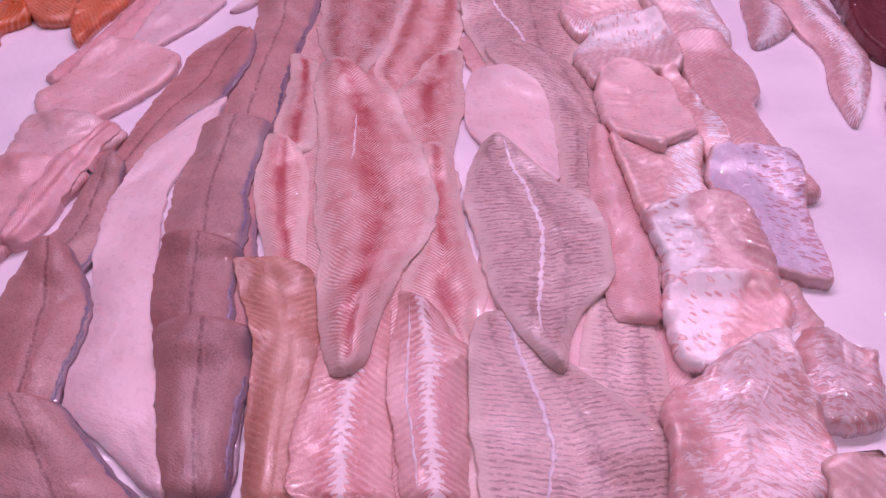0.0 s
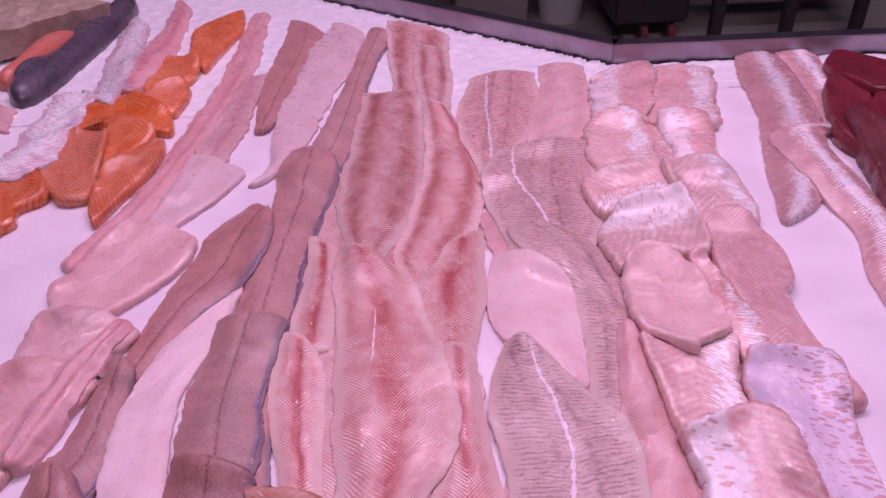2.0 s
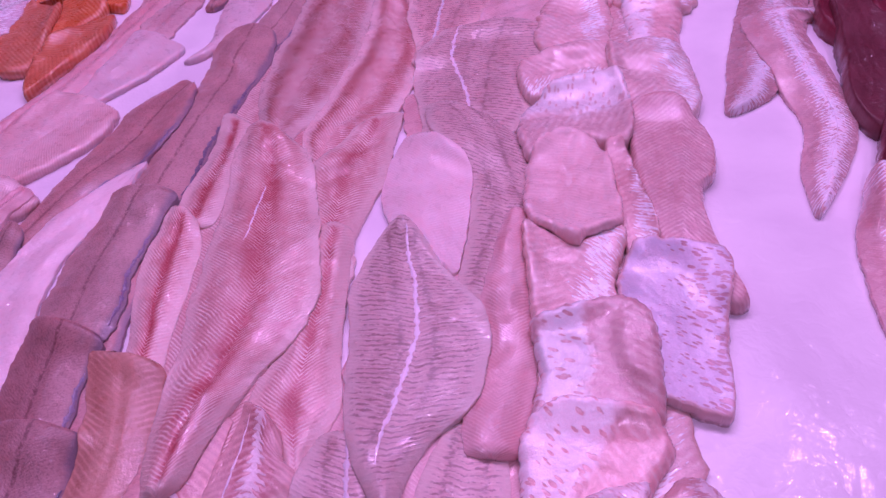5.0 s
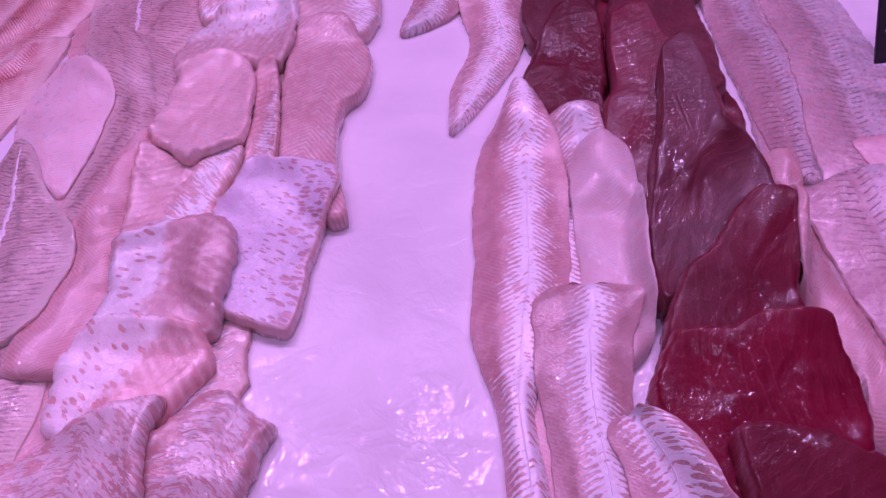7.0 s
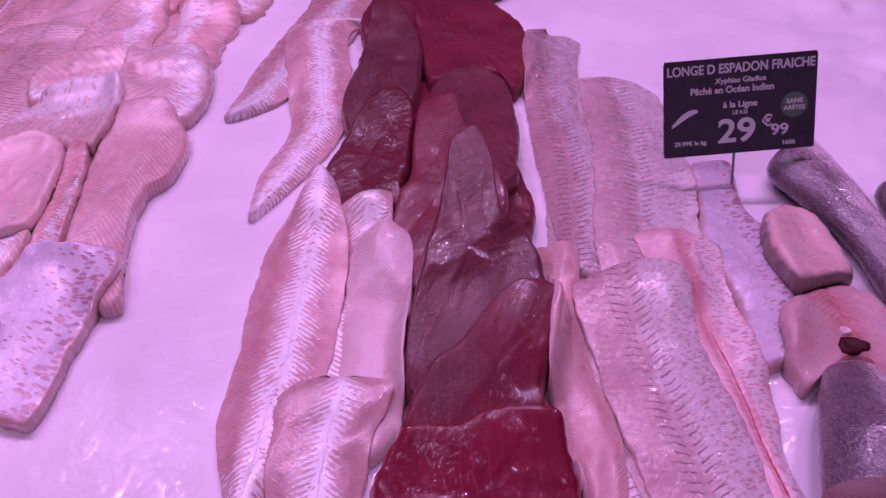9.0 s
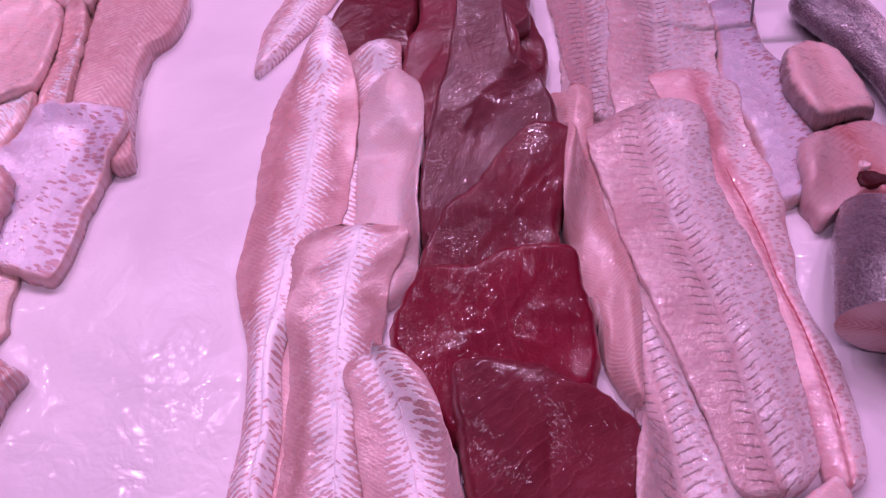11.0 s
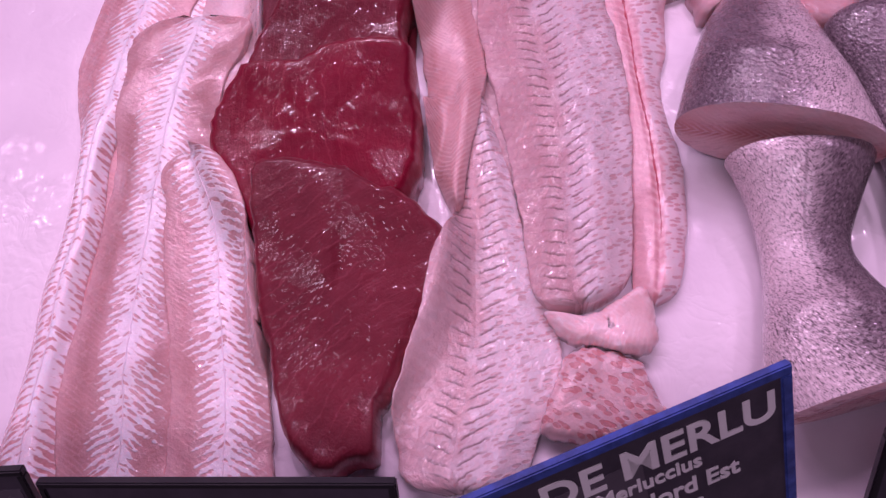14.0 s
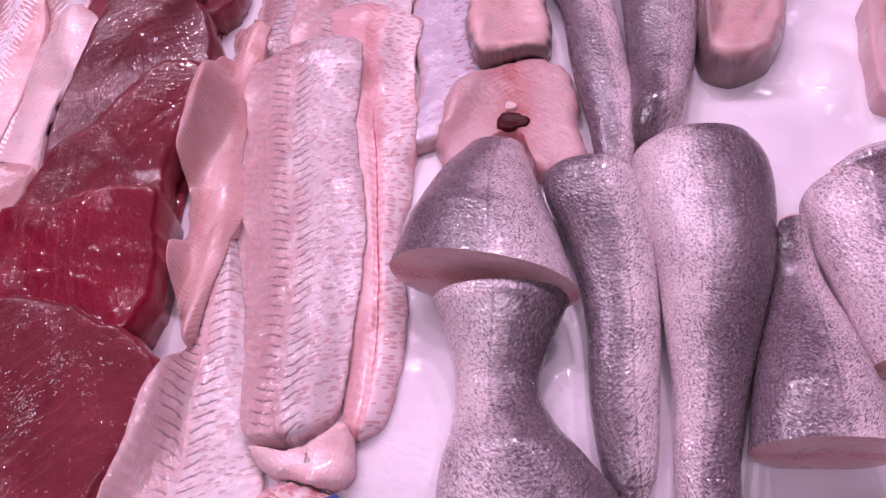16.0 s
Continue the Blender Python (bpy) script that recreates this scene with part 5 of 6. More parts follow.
slab("tuna", 0.022, 619, 75, [(0.542, 0.348), (0.561, 0.382), (0.596, 0.383), (0.620, 0.394), (0.660, 0.391), (0.664, 0.372), (0.668, 0.335), (0.661, 0.301), (0.653, 0.291), (0.634, 0.278), (0.600, 0.270), (0.577, 0.275), (0.562, 0.295), (0.543, 0.330)])
slab("tuna", 0.02, 626, 85, [(0.578, 0.309), (0.594, 0.312), (0.626, 0.308), (0.641, 0.298), (0.657, 0.293), (0.674, 0.281), (0.681, 0.269), (0.677, 0.252), (0.666, 0.219), (0.654, 0.193), (0.644, 0.177), (0.643, 0.154), (0.632, 0.151), (0.622, 0.145), (0.613, 0.147), (0.604, 0.156), (0.596, 0.169), (0.590, 0.186), (0.587, 0.209), (0.581, 0.231), (0.577, 0.268), (0.576, 0.296)])
piece("whiting", 0.008, 633, [(0.537, 0.636, 0.024, 0.009), (0.538, 0.594, 0.021, 0.003), (0.535, 0.530, 0.016, 0.005)])
piece("whiting", 0.0095, 640, [(0.497, 0.675, 0.008, -0.003), (0.496, 0.645, 0.017, -0.003), (0.491, 0.604, 0.030, -0.003), (0.487, 0.554, 0.036, -0.008), (0.482, 0.499, 0.035, -0.007), (0.477, 0.455, 0.033, -0.004), (0.469, 0.409, 0.030, -0.000), (0.463, 0.353, 0.012, -0.001), (0.464, 0.300, 0.012, -0.002), (0.460, 0.257, 0.013, -0.001), (0.460, 0.222, 0.013, -0.001), (0.457, 0.185, 0.013, -0.000), (0.457, 0.156, 0.018, -0.000), (0.456, 0.138, 0.020, -0.000)])
piece("paleplain", 0.009, 647, [(0.555, 0.592, 0.013, -0.002), (0.551, 0.567, 0.024, -0.003), (0.547, 0.515, 0.024, -0.004), (0.543, 0.469, 0.023, -0.007), (0.542, 0.430, 0.022, -0.004), (0.545, 0.404, 0.014, -0.003), (0.541, 0.380, 0.005, -0.000)])
piece("whiting", 0.009, 654, [(0.520, 0.443, 0.030, -0.001), (0.519, 0.426, 0.039, 0.003), (0.511, 0.397, 0.033, -0.001), (0.507, 0.365, 0.030, -0.003), (0.506, 0.331, 0.027, -0.002), (0.506, 0.289, 0.027, -0.001), (0.505, 0.254, 0.029, -0.001), (0.504, 0.220, 0.031, -0.001), (0.505, 0.189, 0.033, -0.001), (0.507, 0.154, 0.031, -0.000), (0.507, 0.136, 0.030, -0.000)])
piece("whiting", 0.0075, 661, [(0.528, 0.337, 0.013, -0.001), (0.534, 0.321, 0.021, -0.000), (0.542, 0.302, 0.024, 0.000), (0.547, 0.272, 0.026, -0.001), (0.551, 0.243, 0.026, -0.003), (0.556, 0.213, 0.026, -0.002), (0.559, 0.188, 0.026, -0.001), (0.562, 0.153, 0.027, -0.000), (0.563, 0.135, 0.025, -0.000)])
piece("merlu", 0.0084, 668, [(0.748, 0.938, 0.033, -0.003), (0.734, 0.877, 0.03, -0.003), (0.727, 0.798, 0.029, -0.003), (0.728, 0.71, 0.033, -0.002), (0.721, 0.633, 0.026, 0.001), (0.712, 0.573, 0.017, -0.005), (0.708, 0.543, 0.015, -0.004)])
piece("codskin", 0.0084, 675, [(0.854, 0.69, 0.022, 0.002), (0.845, 0.623, 0.02, -0.002), (0.845, 0.579, 0.032, 0.005), (0.845, 0.508, 0.024, 0.002), (0.826, 0.442, 0.02, 0.007)])
piece("merlu", 0.0098, 682, [(0.797, 0.841, 0.038, -0.015), (0.795, 0.76, 0.043, -0.004), (0.787, 0.675, 0.045, -0.002), (0.773, 0.601, 0.046, 0.001), (0.766, 0.556, 0.044, 0), (0.758, 0.507, 0.04, 0)])
piece("merlured", 0.0085, 689, [(0.790, 0.580, 0.035, -0.004), (0.788, 0.529, 0.031, -0.003), (0.789, 0.471, 0.031, -0.003), (0.793, 0.418, 0.025, -0.002), (0.795, 0.371, 0.014, -0.001), (0.797, 0.328, 0.017, -0.001), (0.797, 0.297, 0.016, -0.001), (0.795, 0.272, 0.015, -0.001), (0.792, 0.248, 0.013, -0.001), (0.788, 0.233, 0.010, 0.001)])
piece("merlu", 0.0085, 696, [(0.698, 0.376, 0.005, 0.001), (0.700, 0.342, 0.010, -0.001), (0.701, 0.311, 0.016, -0.001), (0.702, 0.281, 0.020, -0.001), (0.701, 0.254, 0.028, -0.001), (0.700, 0.228, 0.034, -0.001), (0.698, 0.206, 0.040, 0.002), (0.693, 0.183, 0.042, 0.001), (0.687, 0.158, 0.034, 0.001), (0.685, 0.138, 0.029, -0.000)])
slab("mesh", 0.009, 703, 80, [(0.740, 0.206), (0.757, 0.209), (0.778, 0.200), (0.784, 0.183), (0.787, 0.171), (0.762, 0.161), (0.743, 0.160), (0.723, 0.166), (0.732, 0.187)])
piece("pale", 0.008, 710, [(0.690, 0.578, 0.019, -0.006), (0.690, 0.529, 0.012, -0.001), (0.680, 0.443, 0.017, 0.003), (0.684, 0.413, 0.020, -0.001), (0.687, 0.381, 0.018, 0.002), (0.684, 0.346, 0.014, 0.001), (0.683, 0.316, 0.009, 0.001), (0.686, 0.292, 0.003, 0.000)])
slab("paleplain", 0.01, 717, 15, [(0.730, 0.228), (0.744, 0.226), (0.762, 0.231), (0.780, 0.240), (0.787, 0.232), (0.789, 0.216), (0.783, 0.207), (0.769, 0.205), (0.756, 0.210), (0.743, 0.212), (0.735, 0.218)])
piece("merlu", 0.0125, 724, [(0.737, 0.539, 0.043, 0.006), (0.738, 0.506, 0.043, 0.002), (0.740, 0.452, 0.039, 0.005), (0.745, 0.398, 0.040, 0.003), (0.750, 0.365, 0.039, 0.005), (0.752, 0.322, 0.034, 0.007), (0.752, 0.285, 0.031, 0.005), (0.751, 0.254, 0.028, 0.005), (0.751, 0.231, 0.021, 0.005)])
slab("hakeflesh", 0.012, 731, 90, [(0.834, 0.440), (0.845, 0.487), (0.875, 0.512), (0.904, 0.520), (0.927, 0.508), (0.935, 0.479), (0.931, 0.452), (0.936, 0.421), (0.920, 0.407), (0.901, 0.410), (0.894, 0.435), (0.883, 0.443), (0.868, 0.437), (0.852, 0.427), (0.839, 0.419)], line=(0.886, 0.453))
piece("hakeflesh", 0.017, 738, [(1.166, 0.558, 0.016, -0.002), (1.153, 0.506, 0.016, 0.002), (1.141, 0.447, 0.012, -0.004)])
slab("hakeskin", 0.018, 745, 90, [(0.857, 0.550), (0.868, 0.595), (0.893, 0.613), (0.916, 0.597), (0.922, 0.556), (0.916, 0.520), (0.889, 0.517), (0.865, 0.514)])
piece("T", 0.04, 752, [(0.921, 0.685, 0.027, 0.015), (0.925, 0.666, 0.03, 0.017), (0.948, 0.569, 0.021, -0.003), (0.951, 0.504, 0.02, 0.001), (0.954, 0.449, 0.017, 0.001), (0.95, 0.411, 0.011, -0.005)], line=(1, 1))
piece("T", 0.042, 759, [(1.006, 0.631, 0.027, -0.003), (1.004, 0.601, 0.03, -0.004), (1.002, 0.561, 0.028, -0.003), (0.994, 0.501, 0.023, -0.002), (0.982, 0.44, 0.018, 0.005), (0.98, 0.423, 0.01, -0.001)], line=(1, 1))
piece("hakeskin", 0.028, 766, [(1.075, 0.602, 0.031, -0.004), (1.062, 0.553, 0.033, 0), (1.054, 0.523, 0.031, 0), (1.048, 0.499, 0.024, 0.001), (1.046, 0.487, 0.013, 0.001)])
piece("T", 0.056, 773, [(0.871, 0.304, 0.039, -0.002), (0.869, 0.280, 0.029, -0.002), (0.866, 0.254, 0.023, -0.001), (0.868, 0.229, 0.028, -0.000), (0.872, 0.206, 0.038, 0.001), (0.876, 0.188, 0.044, 0.005), (0.879, 0.174, 0.044, 0.011)], line=(-1, 0))
piece("T", 0.045, 780, [(0.933, 0.409, 0.024, 0.001), (0.932, 0.382, 0.03, -0.003), (0.939, 0.338, 0.025, -0.002), (0.939, 0.291, 0.021, -0.002), (0.934, 0.245, 0.019, 0.001), (0.932, 0.205, 0.014, 0.001), (0.933, 0.19, 0.007, 0.003), (0.934, 0.18, 0.007, 0.002)], line=(1, 1))
piece("T", 0.052, 787, [(1.003, 0.419, 0.038, 0.001), (1, 0.388, 0.042, -0.008), (0.997, 0.332, 0.035, -0.002), (0.987, 0.283, 0.026, -0.005), (0.98, 0.246, 0.02, -0.001), (0.971, 0.209, 0.017, -0.001), (0.967, 0.181, 0.016, -0.001), (0.961, 0.142, 0.014, -0)], line=(-1, 1))
piece("T", 0.026, 794, [(1.09, 0.4, 0, 0.005), (1.108, 0.407, 0.001, 0.009), (1.132, 0.412, 0.001, 0.01)])
piece("T", 0.05, 801, [(1.091, 0.383, 0.039, 0.008), (1.09, 0.339, 0.036, 0.002), (1.091, 0.292, 0.031, 0.002), (1.089, 0.254, 0.024, -0.001)], line=(-1, 1))
piece("T", 0.052, 808, [(1.042, 0.344, 0.008, 0.001), (1.042, 0.313, 0.015, -0.001), (1.038, 0.284, 0.023, -0.001), (1.032, 0.243, 0.032, -0.002), (1.028, 0.207, 0.039, -0.002)], line=(1, 0))
piece("T", 0.070, 815, [(0.874, 0.429, 0.019, -0.002), (0.867, 0.397, 0.031, -0.004), (0.863, 0.359, 0.042, -0.008), (0.861, 0.314, 0.054, -0.013)], line=(1, 0))
# ---- pieces end ----

# ---------------------------------------------------------------- counter, ice, sheet
def sheet(name, x0, x1, y0, y1, step, mat, height):
    xs, ys = np.arange(x0, x1 + step / 2, step), np.arange(y0, y1 + step / 2, step)
    X, Y = np.meshgrid(xs, ys)
    Z = height(X, Y)
    n = len(xs)
    faces = [(i * n + j, i * n + j + 1, (i + 1) * n + j + 1, (i + 1) * n + j) for i in range(len(ys) - 1) for j in range(n - 1)]
    return new(name, mesh_of(name, list(zip(X.ravel().tolist(), Y.ravel().tolist(), Z.ravel().tolist())), faces, [mat]))


def fields(X, Y, scale, seed):
    """Smooth random relief from crossing waves."""
    r = np.random.RandomState(seed)
    out = np.zeros_like(X)
    for k in range(14):
        a, f = r.uniform(0, 6.28), scale * r.uniform(0.5, 2.4)
        out += np.sin(f * (X * np.cos(a) + Y * np.sin(a)) + r.uniform(0, 6.28) + 1.5 * np.sin(f * 0.4 * (X * np.sin(a) - Y * np.cos(a)) + r.uniform(0, 6.28))) / (0.7 + f / scale)
    return out / 4


def wrinkles(X, Y):
    soft = fields(X, Y, 22, 3)
    crease = 1 - np.clip(abs(fields(X, Y, 30, 8)) * 6, 0, 1)
    loose = np.clip((X - 1.00) * 9, 0, 1)
    z = 0.0010 * soft + 0.0010 * crease * np.clip(fields(X, Y, 14, 5) + 0.2, 0, 1) + loose * (0.013 * abs(fields(X, Y, 42, 12)))
    hem = np.clip((0.150 - Y) * 60, 0, 1)
    return np.minimum(z - 0.0030, -0.0006 + loose * 0.015) - 0.004 * hem * hem


def crushed(low, high, seed):
    def height(X, Y):
        r = np.random.RandomState(seed)
        return low + (high - low) * (0.5 + 0.35 * fields(X, Y, 160, seed) + 0.20 * (r.rand(*X.shape) - 0.5))
    return height


tagged(sheet("plastic_sheet", -0.80, 1.40, 0.131, 1.16, 0.005, SHEET, wrinkles), "white wrinkled wet plastic sheet under the fish", "sheet", kind="structure")
tagged(sheet("ice_front", -0.80, 1.50, 0.060, 0.140, 0.004, ICE, crushed(-0.011, -0.005, 4)), "crushed ice along the front of the counter", "ice", kind="stuff")
back_ice = tagged(sheet("ice_back", -0.80, 1.50, 1.12, 1.80, 0.006, ICE, crushed(-0.006, 0.001, 6)), "crushed ice along the back of the counter", "ice", kind="stuff")
bm = bmesh.new()
bm.from_mesh(back_ice.data)
beyond = [q for q in bm.verts if q.co.y > (1.217 - (q.co.x - 0.315) * 0.0208 if q.co.x > 0.315 else 1.217 + (0.315 - q.co.x) * 0.742)]
bmesh.ops.delete(bm, geom=beyond, context="VERTS")
bm.to_mesh(back_ice.data)
bm.free()

bm = bmesh.new()
rim = [bm.verts.new((x, y, -0.022)) for x, y in ((-1.2, 0.02), (1.9, 0.02), (1.9, 1.20), (0.325, 1.235), (-0.545, 1.88), (-1.2, 1.88))]
slab = bmesh.ops.extrude_face_region(bm, geom=[bm.faces.new(rim)])
for q in slab["geom"]:
    if isinstance(q, bmesh.types.BMVert):
        q.co.z = -0.30
bmesh.ops.recalc_face_normals(bm, faces=bm.faces)
me = bpy.data.meshes.new("counter")
bm.to_mesh(me)
bm.free()
me.materials.append(STEEL)
tagged(new("counter", me), "steel fish counter", "counter", kind="structure")


def upstand(name, a, b, high, thick, mat, ledge):
    """A straight steel upstand from a to b with a dark ledge behind it."""
    ax, ay, bx, by = *a, *b
    long = math.hypot(bx - ax, by - ay)
    m = Matrix.Translation((ax, ay, 0)) @ Matrix.Rotation(math.atan2(by - ay, bx - ax), 4, "Z")
    top = tagged(new(name), "low steel upstand with a dark ledge at the back", "rail", kind="structure")
    top.matrix_world = m
    box("steel_strip", (0, 0, -0.06), (long, thick, high), mat, top, 0.0012)
    box("ledge", (0, thick + 0.0005, -0.06), (long, thick + ledge, high - 0.003), BLACK, top, 0.003)
    return top


upstand("trim_back", (1.90, 1.185), (0.315, 1.218), 0.026, 0.004, STEEL, 0.030).matrix_world = Matrix.Translation((0.315, 1.218, 0)) @ Matrix.Rotation(math.atan2(-0.033, 1.585), 4, "Z")
upstand("trim_corner", (-0.55, 1.860), (0.314, 1.219), 0.026, 0.004, STEEL, 0.030)


# ---------------------------------------------------------------- signs
WHITE = plain("white_print", (0.78, 0.76, 0.78), 0.5)
SLATE = plain("dark_slate_card", (0.058, 0.047, 0.068), 0.45, 0, 0.3, 60)
BLUE = plain("blue_worn_frame", (0.05, 0.09, 0.38), 0.4, 0, 0.5, 150)
GREEN = plain("green_badge", (0.10, 0.20, 0.14), 0.5)
GREY = plain("clear_grey_sleeve", (0.10, 0.085, 0.11), 0.25)


def lettering(text, parent, x, y, size, mat, align="LEFT", wide=1.0):
    data = bpy.data.curves.new("lettering", "FONT")
    data.body, data.size, data.align_x, data.extrude = text, size, align, 0.0002
    data.offset = size * 0.022
    data.materials.append(mat)
    ob = new("lettering", data)
    ob.parent = parent
    ob.matrix_basis = Matrix.Translation((x, y, 0.0016)) @ Matrix.Diagonal((wide, 1, 1, 1))
    return ob


def sign(name, label, low_left, right, up, wide, high, frame_mat, border):
    """A price card: a thin board in a frame. Its own x runs along the card and y up it, from the low left corner."""
    r = Vector(right).normalized()
    n = r.cross(Vector(up)).normalized()
    q = n.cross(r)
    top = tagged(new(name), label, "price sign", "price signs on the counter")
    top.matrix_basis = Matrix.Translation(low_left) @ Matrix((r, q, n)).transposed().to_4x4()
    box("board", (border * 0.5, border * 0.5, -0.001), (wide - border * 0.5, high - border * 0.5, 0.0012), SLATE, top, 0.0004)
    for k, (lo, hi) in enumerate((((0, 0), (wide, border)), ((0, high - border), (wide, high)), ((0, border), (border, high - border)), ((wide - border, border), (wide, high - border)))):
        box("frame_bar", (*lo, -0.0018), (*hi, 0.0020), frame_mat, top, 0.0006)
    return top


def stick(parent, x, y, z_down, mat):
    bm = bmesh.new()
    bmesh.ops.create_cone(bm, cap_ends=True, segments=10, radius1=0.0011, radius2=0.0011, depth=1.0)
    me = bpy.data.meshes.new("stick")
    bm.to_mesh(me)
    bm.free()
    me.materials.append(mat)
    ob = new("stick", me)
    ob.parent = parent
    inv = parent.matrix_world.inverted()
    a = inv @ Vector((x, y, z_down))
    b = Vector((a.x, 0.004, -0.003))
    way = b - a
    ob.matrix_basis = Matrix.Translation((a + b) / 2) @ way.to_track_quat("Z", "Y").to_matrix().to_4x4() @ Matrix.Diagonal((1, 1, way.length, 1))
    return ob


espadon = sign("price_sign", "dark slate price card on a thin metal stick", (0.7970, 0.6550, 0.0350), (0.1305, 0.0000, 0.0090), (-0.0051, 0.0350, 0.0739), 0.119, 0.080, SLATE, 0.0012)
espadon.scale = (1.099, 1.024, 1.0)
lettering("LONGE D ESPADON FRAICHE", espadon, 0.0595, 0.0680, 0.0108, WHITE, "CENTER", 0.80)
lettering("Xyphias Gladius", espadon, 0.0595, 0.0595, 0.0062, WHITE, "CENTER")
lettering("P\u00each\u00e9 en Oc\u00e9an Indien", espadon, 0.0530, 0.0515, 0.0078, WHITE, "CENTER", 0.9)
lettering("\u00e0 la Ligne", espadon, 0.0595, 0.0390, 0.0072, WHITE, "CENTER")
lettering("LE KG", espadon, 0.0595, 0.0330, 0.0045, WHITE, "CENTER")
lettering("29", espadon, 0.0420, 0.0100, 0.0275, WHITE, "LEFT", 1.1)
lettering("\u20ac", espadon, 0.0770, 0.0210, 0.0130, WHITE)
lettering("99", espadon, 0.0840, 0.0130, 0.0130, WHITE, "LEFT", 1.1)
lettering("29.99\u20ac le kg", espadon, 0.0080, 0.0095, 0.0050, WHITE)
lettering("1666", espadon, 0.0930, 0.0040, 0.0055, WHITE)
bm = bmesh.new()
bmesh.ops.create_cone(bm, cap_ends=True, segments=32, radius1=0.0105, radius2=0.0105, depth=0.0004)
me = bpy.data.meshes.new("badge")
bm.to_mesh(me)
bm.free()
me.materials.append(GREEN)
badge = new("badge", me)
badge.parent = espadon
badge.matrix_basis = pose(0.1020, 0.0370, 0.0015)
lettering("SANS", espadon, 0.1020, 0.0385, 0.0055, WHITE, "CENTER").matrix_basis.translation.z = 0.0018
lettering("AR\u00caTES", espadon, 0.1020, 0.0330, 0.0050, WHITE, "CENTER").matrix_basis.translation.z = 0.0018
bm = bmesh.new()
for k in range(9):
    t = k / 8
    bm.verts.new((0.006 + 0.020 * t, 0.026 + 0.012 * math.sin(1.5 * t) - 0.0012 - 0.0014 * math.sin(3.1 * t), 0))
    bm.verts.new((0.006 + 0.020 * t, 0.026 + 0.012 * math.sin(1.5 * t) + 0.0012 + 0.0018 * math.sin(3.1 * t), 0))
bm.verts.ensure_lookup_table()
for k in range(8):
    bm.faces.new([bm.verts[i] for i in (2 * k, 2 * k + 2, 2 * k + 3, 2 * k + 1)])
me = bpy.data.meshes.new("fish_mark")
bm.to_mesh(me)
bm.free()
me.materials.append(WHITE)
mark = new("fish_mark", me)
mark.parent = espadon
mark.matrix_basis = pose(0, 0, 0.0018)
bpy.context.view_layer.update()
stick(espadon, 0.862, 0.648, 0.004, STEEL)

merlu = sign("price_sign", "dark price card in a worn blue frame", (0.6976, 0.0667, 0.0581), (0.935, 0.355, 0.0), (-0.0160, 0.0421, 0.0779), 0.133, 0.090, BLUE, 0.0045)
box("sleeve", (0.004, 0.0, 0.0006), (0.074, 0.074, 0.0015), GREY, merlu, 0.0002)
lettering("DE MERLU", merlu, 0.1265, 0.0680, 0.0190, WHITE, "RIGHT", 1.04)
lettering("Merluccius", merlu, 0.0960, 0.0590, 0.0095, WHITE, "RIGHT")
lettering("que Nord Est", merlu, 0.1100, 0.0470, 0.0112, WHITE, "RIGHT")
lettering("tiques", merlu, 0.0950, 0.0370, 0.0100, WHITE, "RIGHT")

thon = sign("price_sign", "dark price card with a grey sleeve over it", (0.5380, 0.0805, 0.0501), (0.130, -0.004, 0.0), (0.0000, 0.0450, 0.0779), 0.130, 0.090, BLACK, 0.0030)
box("sleeve", (0.004, 0.003, 0.0006), (0.126, 0.0800, 0.0015), GREY, thon, 0.0002)
lettering("LONGE DE THON SAUMU", thon, 0.0060, 0.0655, 0.0118, WHITE, "LEFT", 0.80)
merlan = sign("price_sign", "dark price card with a grey sleeve over it", (0.4080, 0.0830, 0.0501), (0.126, 0.002, 0.0), (0.0000, 0.0450, 0.0779), 0.126, 0.090, BLACK, 0.0030)
box("sleeve", (0.004, 0.003, 0.0006), (0.122, 0.0800, 0.0015), GREY, merlan, 0.0002)
lettering("MERLAN", merlan, 0.1220, 0.0645, 0.0140, WHITE, "RIGHT", 1.02)


dark = sign("price_sign", "black price card with unreadable pale lettering", (0.8354, 0.0881, 0.0501), (1.000, -0.002, 0.0), (0.0000, 0.0450, 0.0779), 0.126, 0.090, BLACK, 0.0030)
for k, long in enumerate((0.016, 0.022, 0.014, 0.019)):
    bar = box("print_bar", (0.010 + 0.026 * k, 0.067, 0.0013), (0.010 + 0.026 * k + long, 0.078, 0.0017), WHITE, dark)
bpy.context.view_layer.update()
for card, x, y in ((merlu, 0.757, 0.095), (thon, 0.603, 0.082), (merlan, 0.471, 0.087), (dark, 0.895, 0.093)):
    stick(card, x, y, -0.010, STEEL)


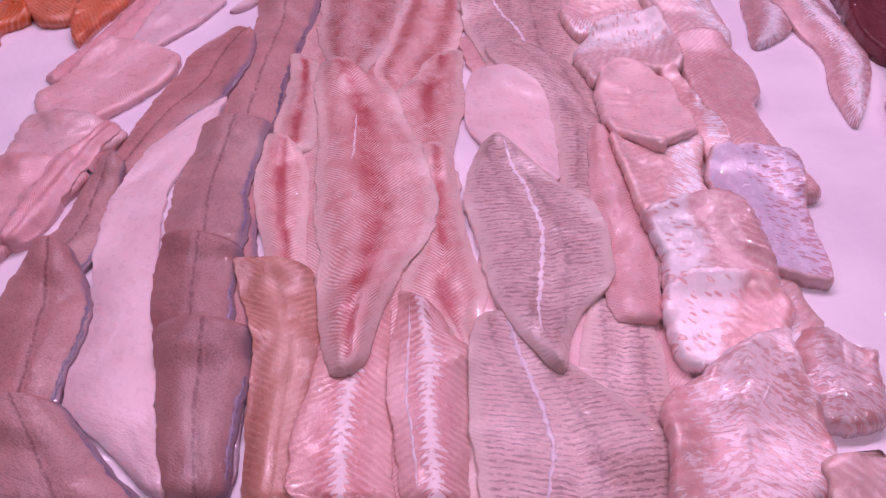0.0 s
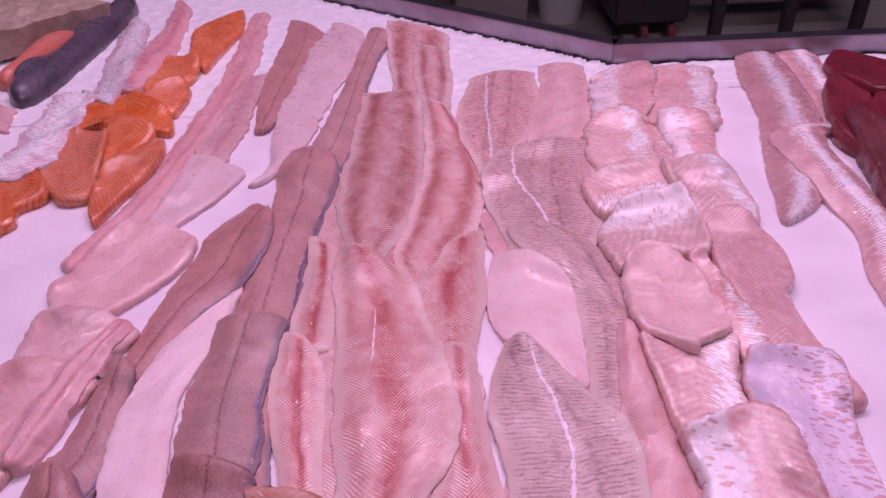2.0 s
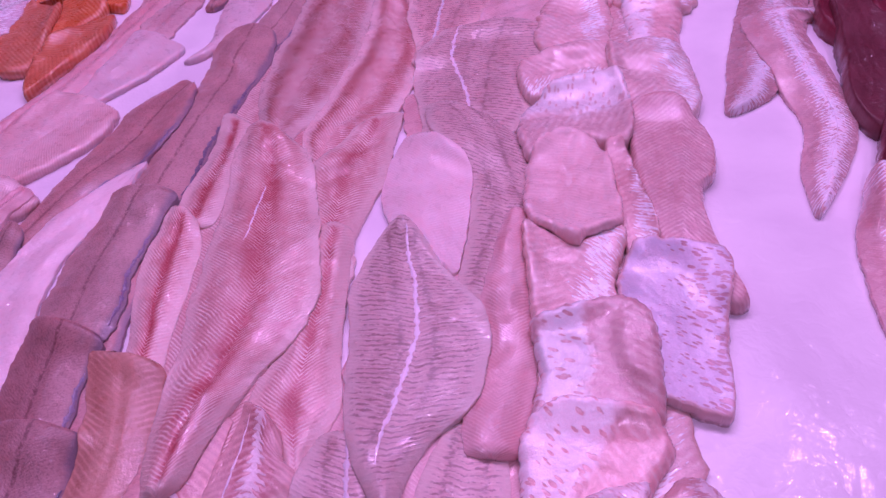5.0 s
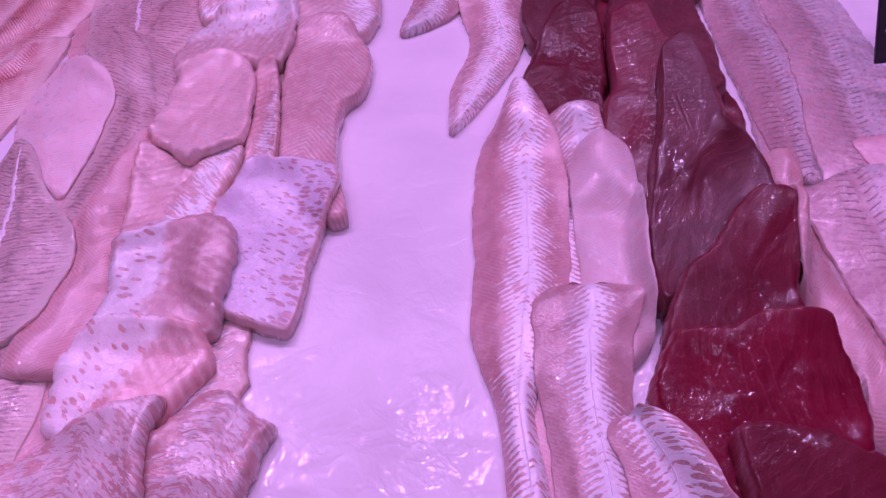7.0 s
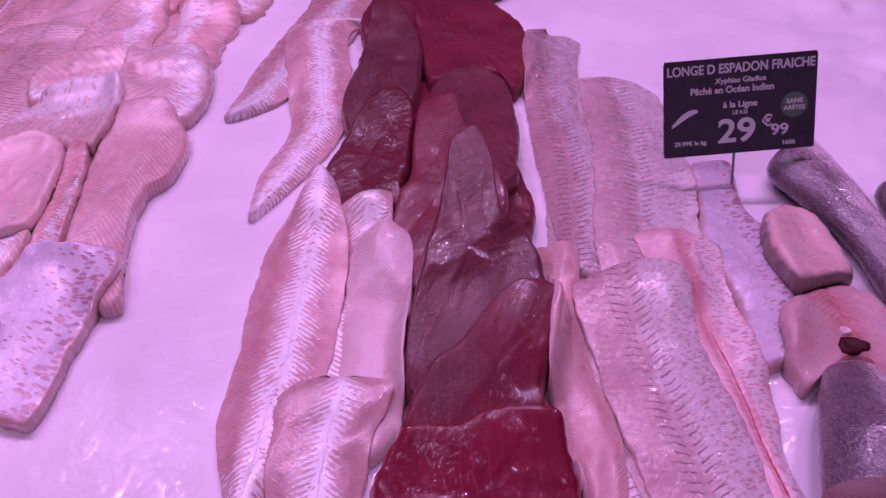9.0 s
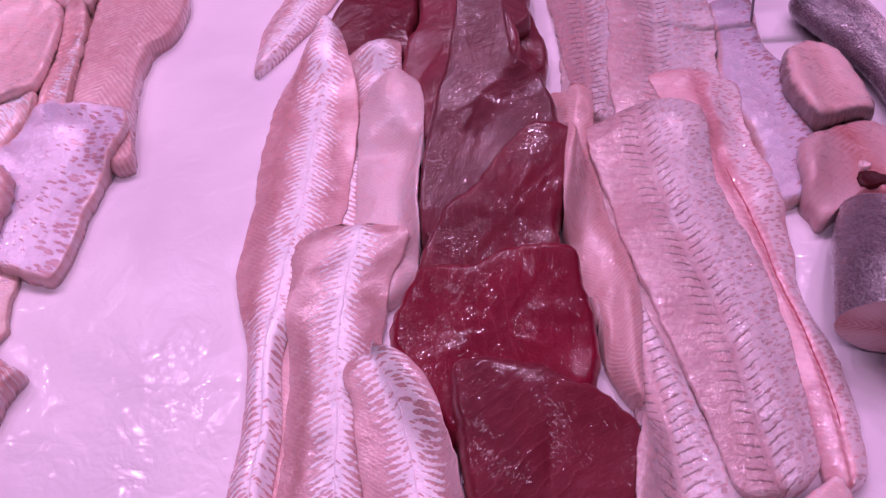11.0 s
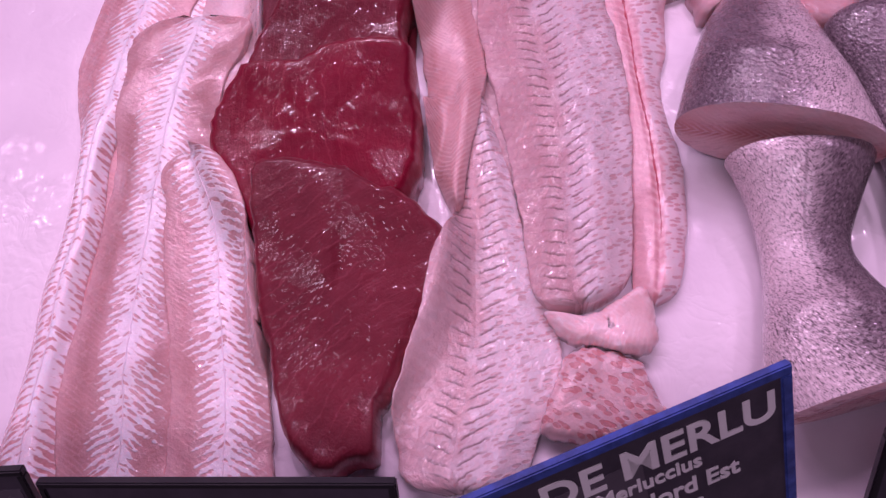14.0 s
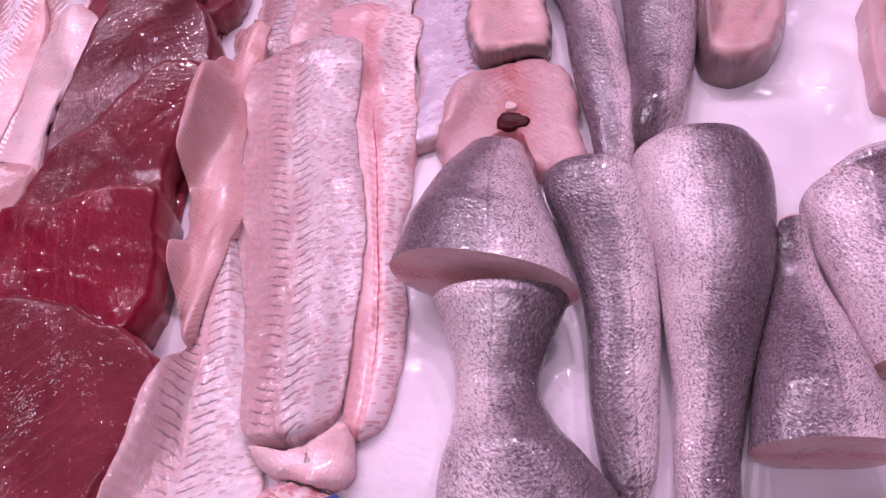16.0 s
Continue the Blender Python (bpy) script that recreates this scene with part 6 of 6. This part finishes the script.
# ---------------------------------------------------------------- behind the counter
def noisy_block(name, lo, hi, mat, seed, rough):
    bm = bmesh.new()
    bmesh.ops.create_grid(bm, x_segments=40, y_segments=24, size=0.5)
    top = list(bm.verts)
    ext = bmesh.ops.extrude_face_region(bm, geom=bm.faces[:])
    for q in [g for g in ext["geom"] if isinstance(g, bmesh.types.BMVert)]:
        q.co.z = 1.0
    for q in bm.verts:
        q.co = [lo[0] + (q.co.x + 0.5) * (hi[0] - lo[0]), lo[1] + (q.co.y + 0.5) * (hi[1] - lo[1]), lo[2] + q.co.z * (hi[2] - lo[2])]
        d = noise.noise_vector(q.co * 30 + Vector((seed, 0, 0))) * rough + noise.noise_vector(q.co * 110) * rough * 0.4
        q.co += d
    bmesh.ops.recalc_face_normals(bm, faces=bm.faces)
    me = bpy.data.meshes.new(name)
    bm.to_mesh(me)
    bm.free()
    me.materials.append(mat)
    return new(name, me)


TAN = plain("tan_flesh_block", (0.46, 0.34, 0.27), 0.5, 0, 0.35, 40)
crate = noisy_block("fish_block", (-0.13, -0.085, 0.0), (0.13, 0.085, 0.045), TAN, 3, 0.006)
crate.matrix_world = pose(-0.615, 1.425, 0.002, 0, 0, 38)
tagged(crate, "thick tan block of cut fish with a ribbed side", "fish")

tagged(box("floor", (-5, -4, -1.0), (6, 7, -0.95), FLOOR), "grey shop floor", "floor", kind="structure")
tagged(box("ceiling", (-5, -4, 3.0), (6, 7, 3.1), WALL), "plain ceiling", "ceiling", kind="structure")
for nm, lo, hi in (("wall_north", (-5, 7, -1), (6, 7.2, 3)), ("wall_south", (-5, -4.2, -1), (6, -4, 3)), ("wall_west", (-5.2, -4, -1), (-5, 7, 3)), ("wall_east", (6, -4, -1), (6.2, 7, 3))):
    tagged(box(nm, lo, hi, WALL), "plain shop wall", "wall", kind="structure")

CREAM = plain("cream_floor_tile", (0.70, 0.66, 0.58), 0.35, 0, 0.15, 6)
BEIGE = plain("beige_panel", (0.30, 0.26, 0.24), 0.5, 0, 0.1, 5)
BUCKET = plain("white_bucket_plastic", (0.55, 0.53, 0.52), 0.4, 0, 0.1, 8)
DARK = plain("dark_grey_metal", (0.035, 0.032, 0.034), 0.4, 0.2, 0.3, 12)
RUBBER = plain("red_brown_wheel", (0.16, 0.035, 0.03), 0.6)
tagged(box("floor_mat", (1.05, 2.6, -0.95), (4.5, 4.6, -0.944), CREAM, None, 0.002), "cream tiled floor patch behind the counter", "floor", kind="structure")
tagged(box("beige_cabinet", (0.33, 3.75, -0.95), (0.66, 4.15, -0.05), BEIGE, None, 0.01), "plain beige cabinet standing on the shop floor", "cabinet")


def bucket(x, y, z):
    bm = bmesh.new()
    prof = [(0.0, 0.0), (0.095, 0.0), (0.12, 0.235), (0.128, 0.237), (0.128, 0.26), (0.119, 0.26), (0.093, 0.012), (0.0, 0.012)]
    rings = [[bm.verts.new((r * math.cos(a), r * math.sin(a), h)) for a in np.linspace(0, 2 * math.pi, 32, endpoint=False)] for r, h in prof[1:-1]]
    for a, b in zip(rings, rings[1:]):
        for k in range(32):
            bm.faces.new((a[k], a[(k + 1) % 32], b[(k + 1) % 32], b[k]))
    bm.faces.new(rings[0][::-1])
    bm.faces.new(rings[-1])
    me = bpy.data.meshes.new("tub")
    bm.to_mesh(me)
    bm.free()
    me.materials.append(BUCKET)
    top = tagged(new("bucket"), "white plastic bucket standing on the floor", "bucket")
    top.matrix_world = pose(x, y, z)
    new("tub", me).parent = top
    data = bpy.data.curves.new("handle", "CURVE")
    data.dimensions, data.bevel_depth = "3D", 0.003
    line = data.splines.new("POLY")
    line.points.add(12)
    for k in range(13):
        a = math.pi * k / 12
        line.points[k].co = (0.130 * math.cos(a), -0.06 * math.sin(a), 0.245 - 0.10 * math.sin(a), 1)
    data.materials.append(STEEL)
    new("handle", data).parent = top


bucket(0.82, 3.80, -0.95)


def trolley(x, y):
    top = tagged(new("trolley"), "dark metal trolley on small red-brown wheels", "trolley")
    top.matrix_world = pose(x, y, -0.95)
    box("body", (-0.17, -0.20, 0.10), (0.15, 0.25, 0.85), DARK, top, 0.01)
    for dx in (-0.03, 0.09):
        bm = bmesh.new()
        bmesh.ops.create_cone(bm, cap_ends=True, segments=20, radius1=0.045, radius2=0.045, depth=0.03)
        bmesh.ops.bevel(bm, geom=bm.edges, offset=0.005, segments=2, affect="EDGES")
        me = bpy.data.meshes.new("wheel")
        bm.to_mesh(me)
        bm.free()
        me.materials.append(RUBBER)
        ob = new("wheel", me)
        ob.parent = top
        ob.matrix_basis = pose(dx, -0.17, 0.045, 0, 90, 0)
        box("fork", (dx - 0.022, -0.19, 0.05), (dx - 0.017, -0.15, 0.10), DARK, top)


trolley(1.14, 3.62)


def rack(x0, x1, y):
    top = tagged(new("metal_rack"), "dark metal rack on thin posts behind the counter", "rack")
    top.matrix_world = pose(0, y, -0.95)
    for x in np.linspace(x0, x1, 3):
        box("post", (x - 0.025, -0.02, 0), (x + 0.025, 0.02, 0.9), DARK, top, 0.004)
    box("shelf", (x0 - 0.05, -0.03, 0.36), (x1 + 0.05, 0.40, 0.40), DARK, top, 0.004)


rack(1.365, 1.975, 3.30)
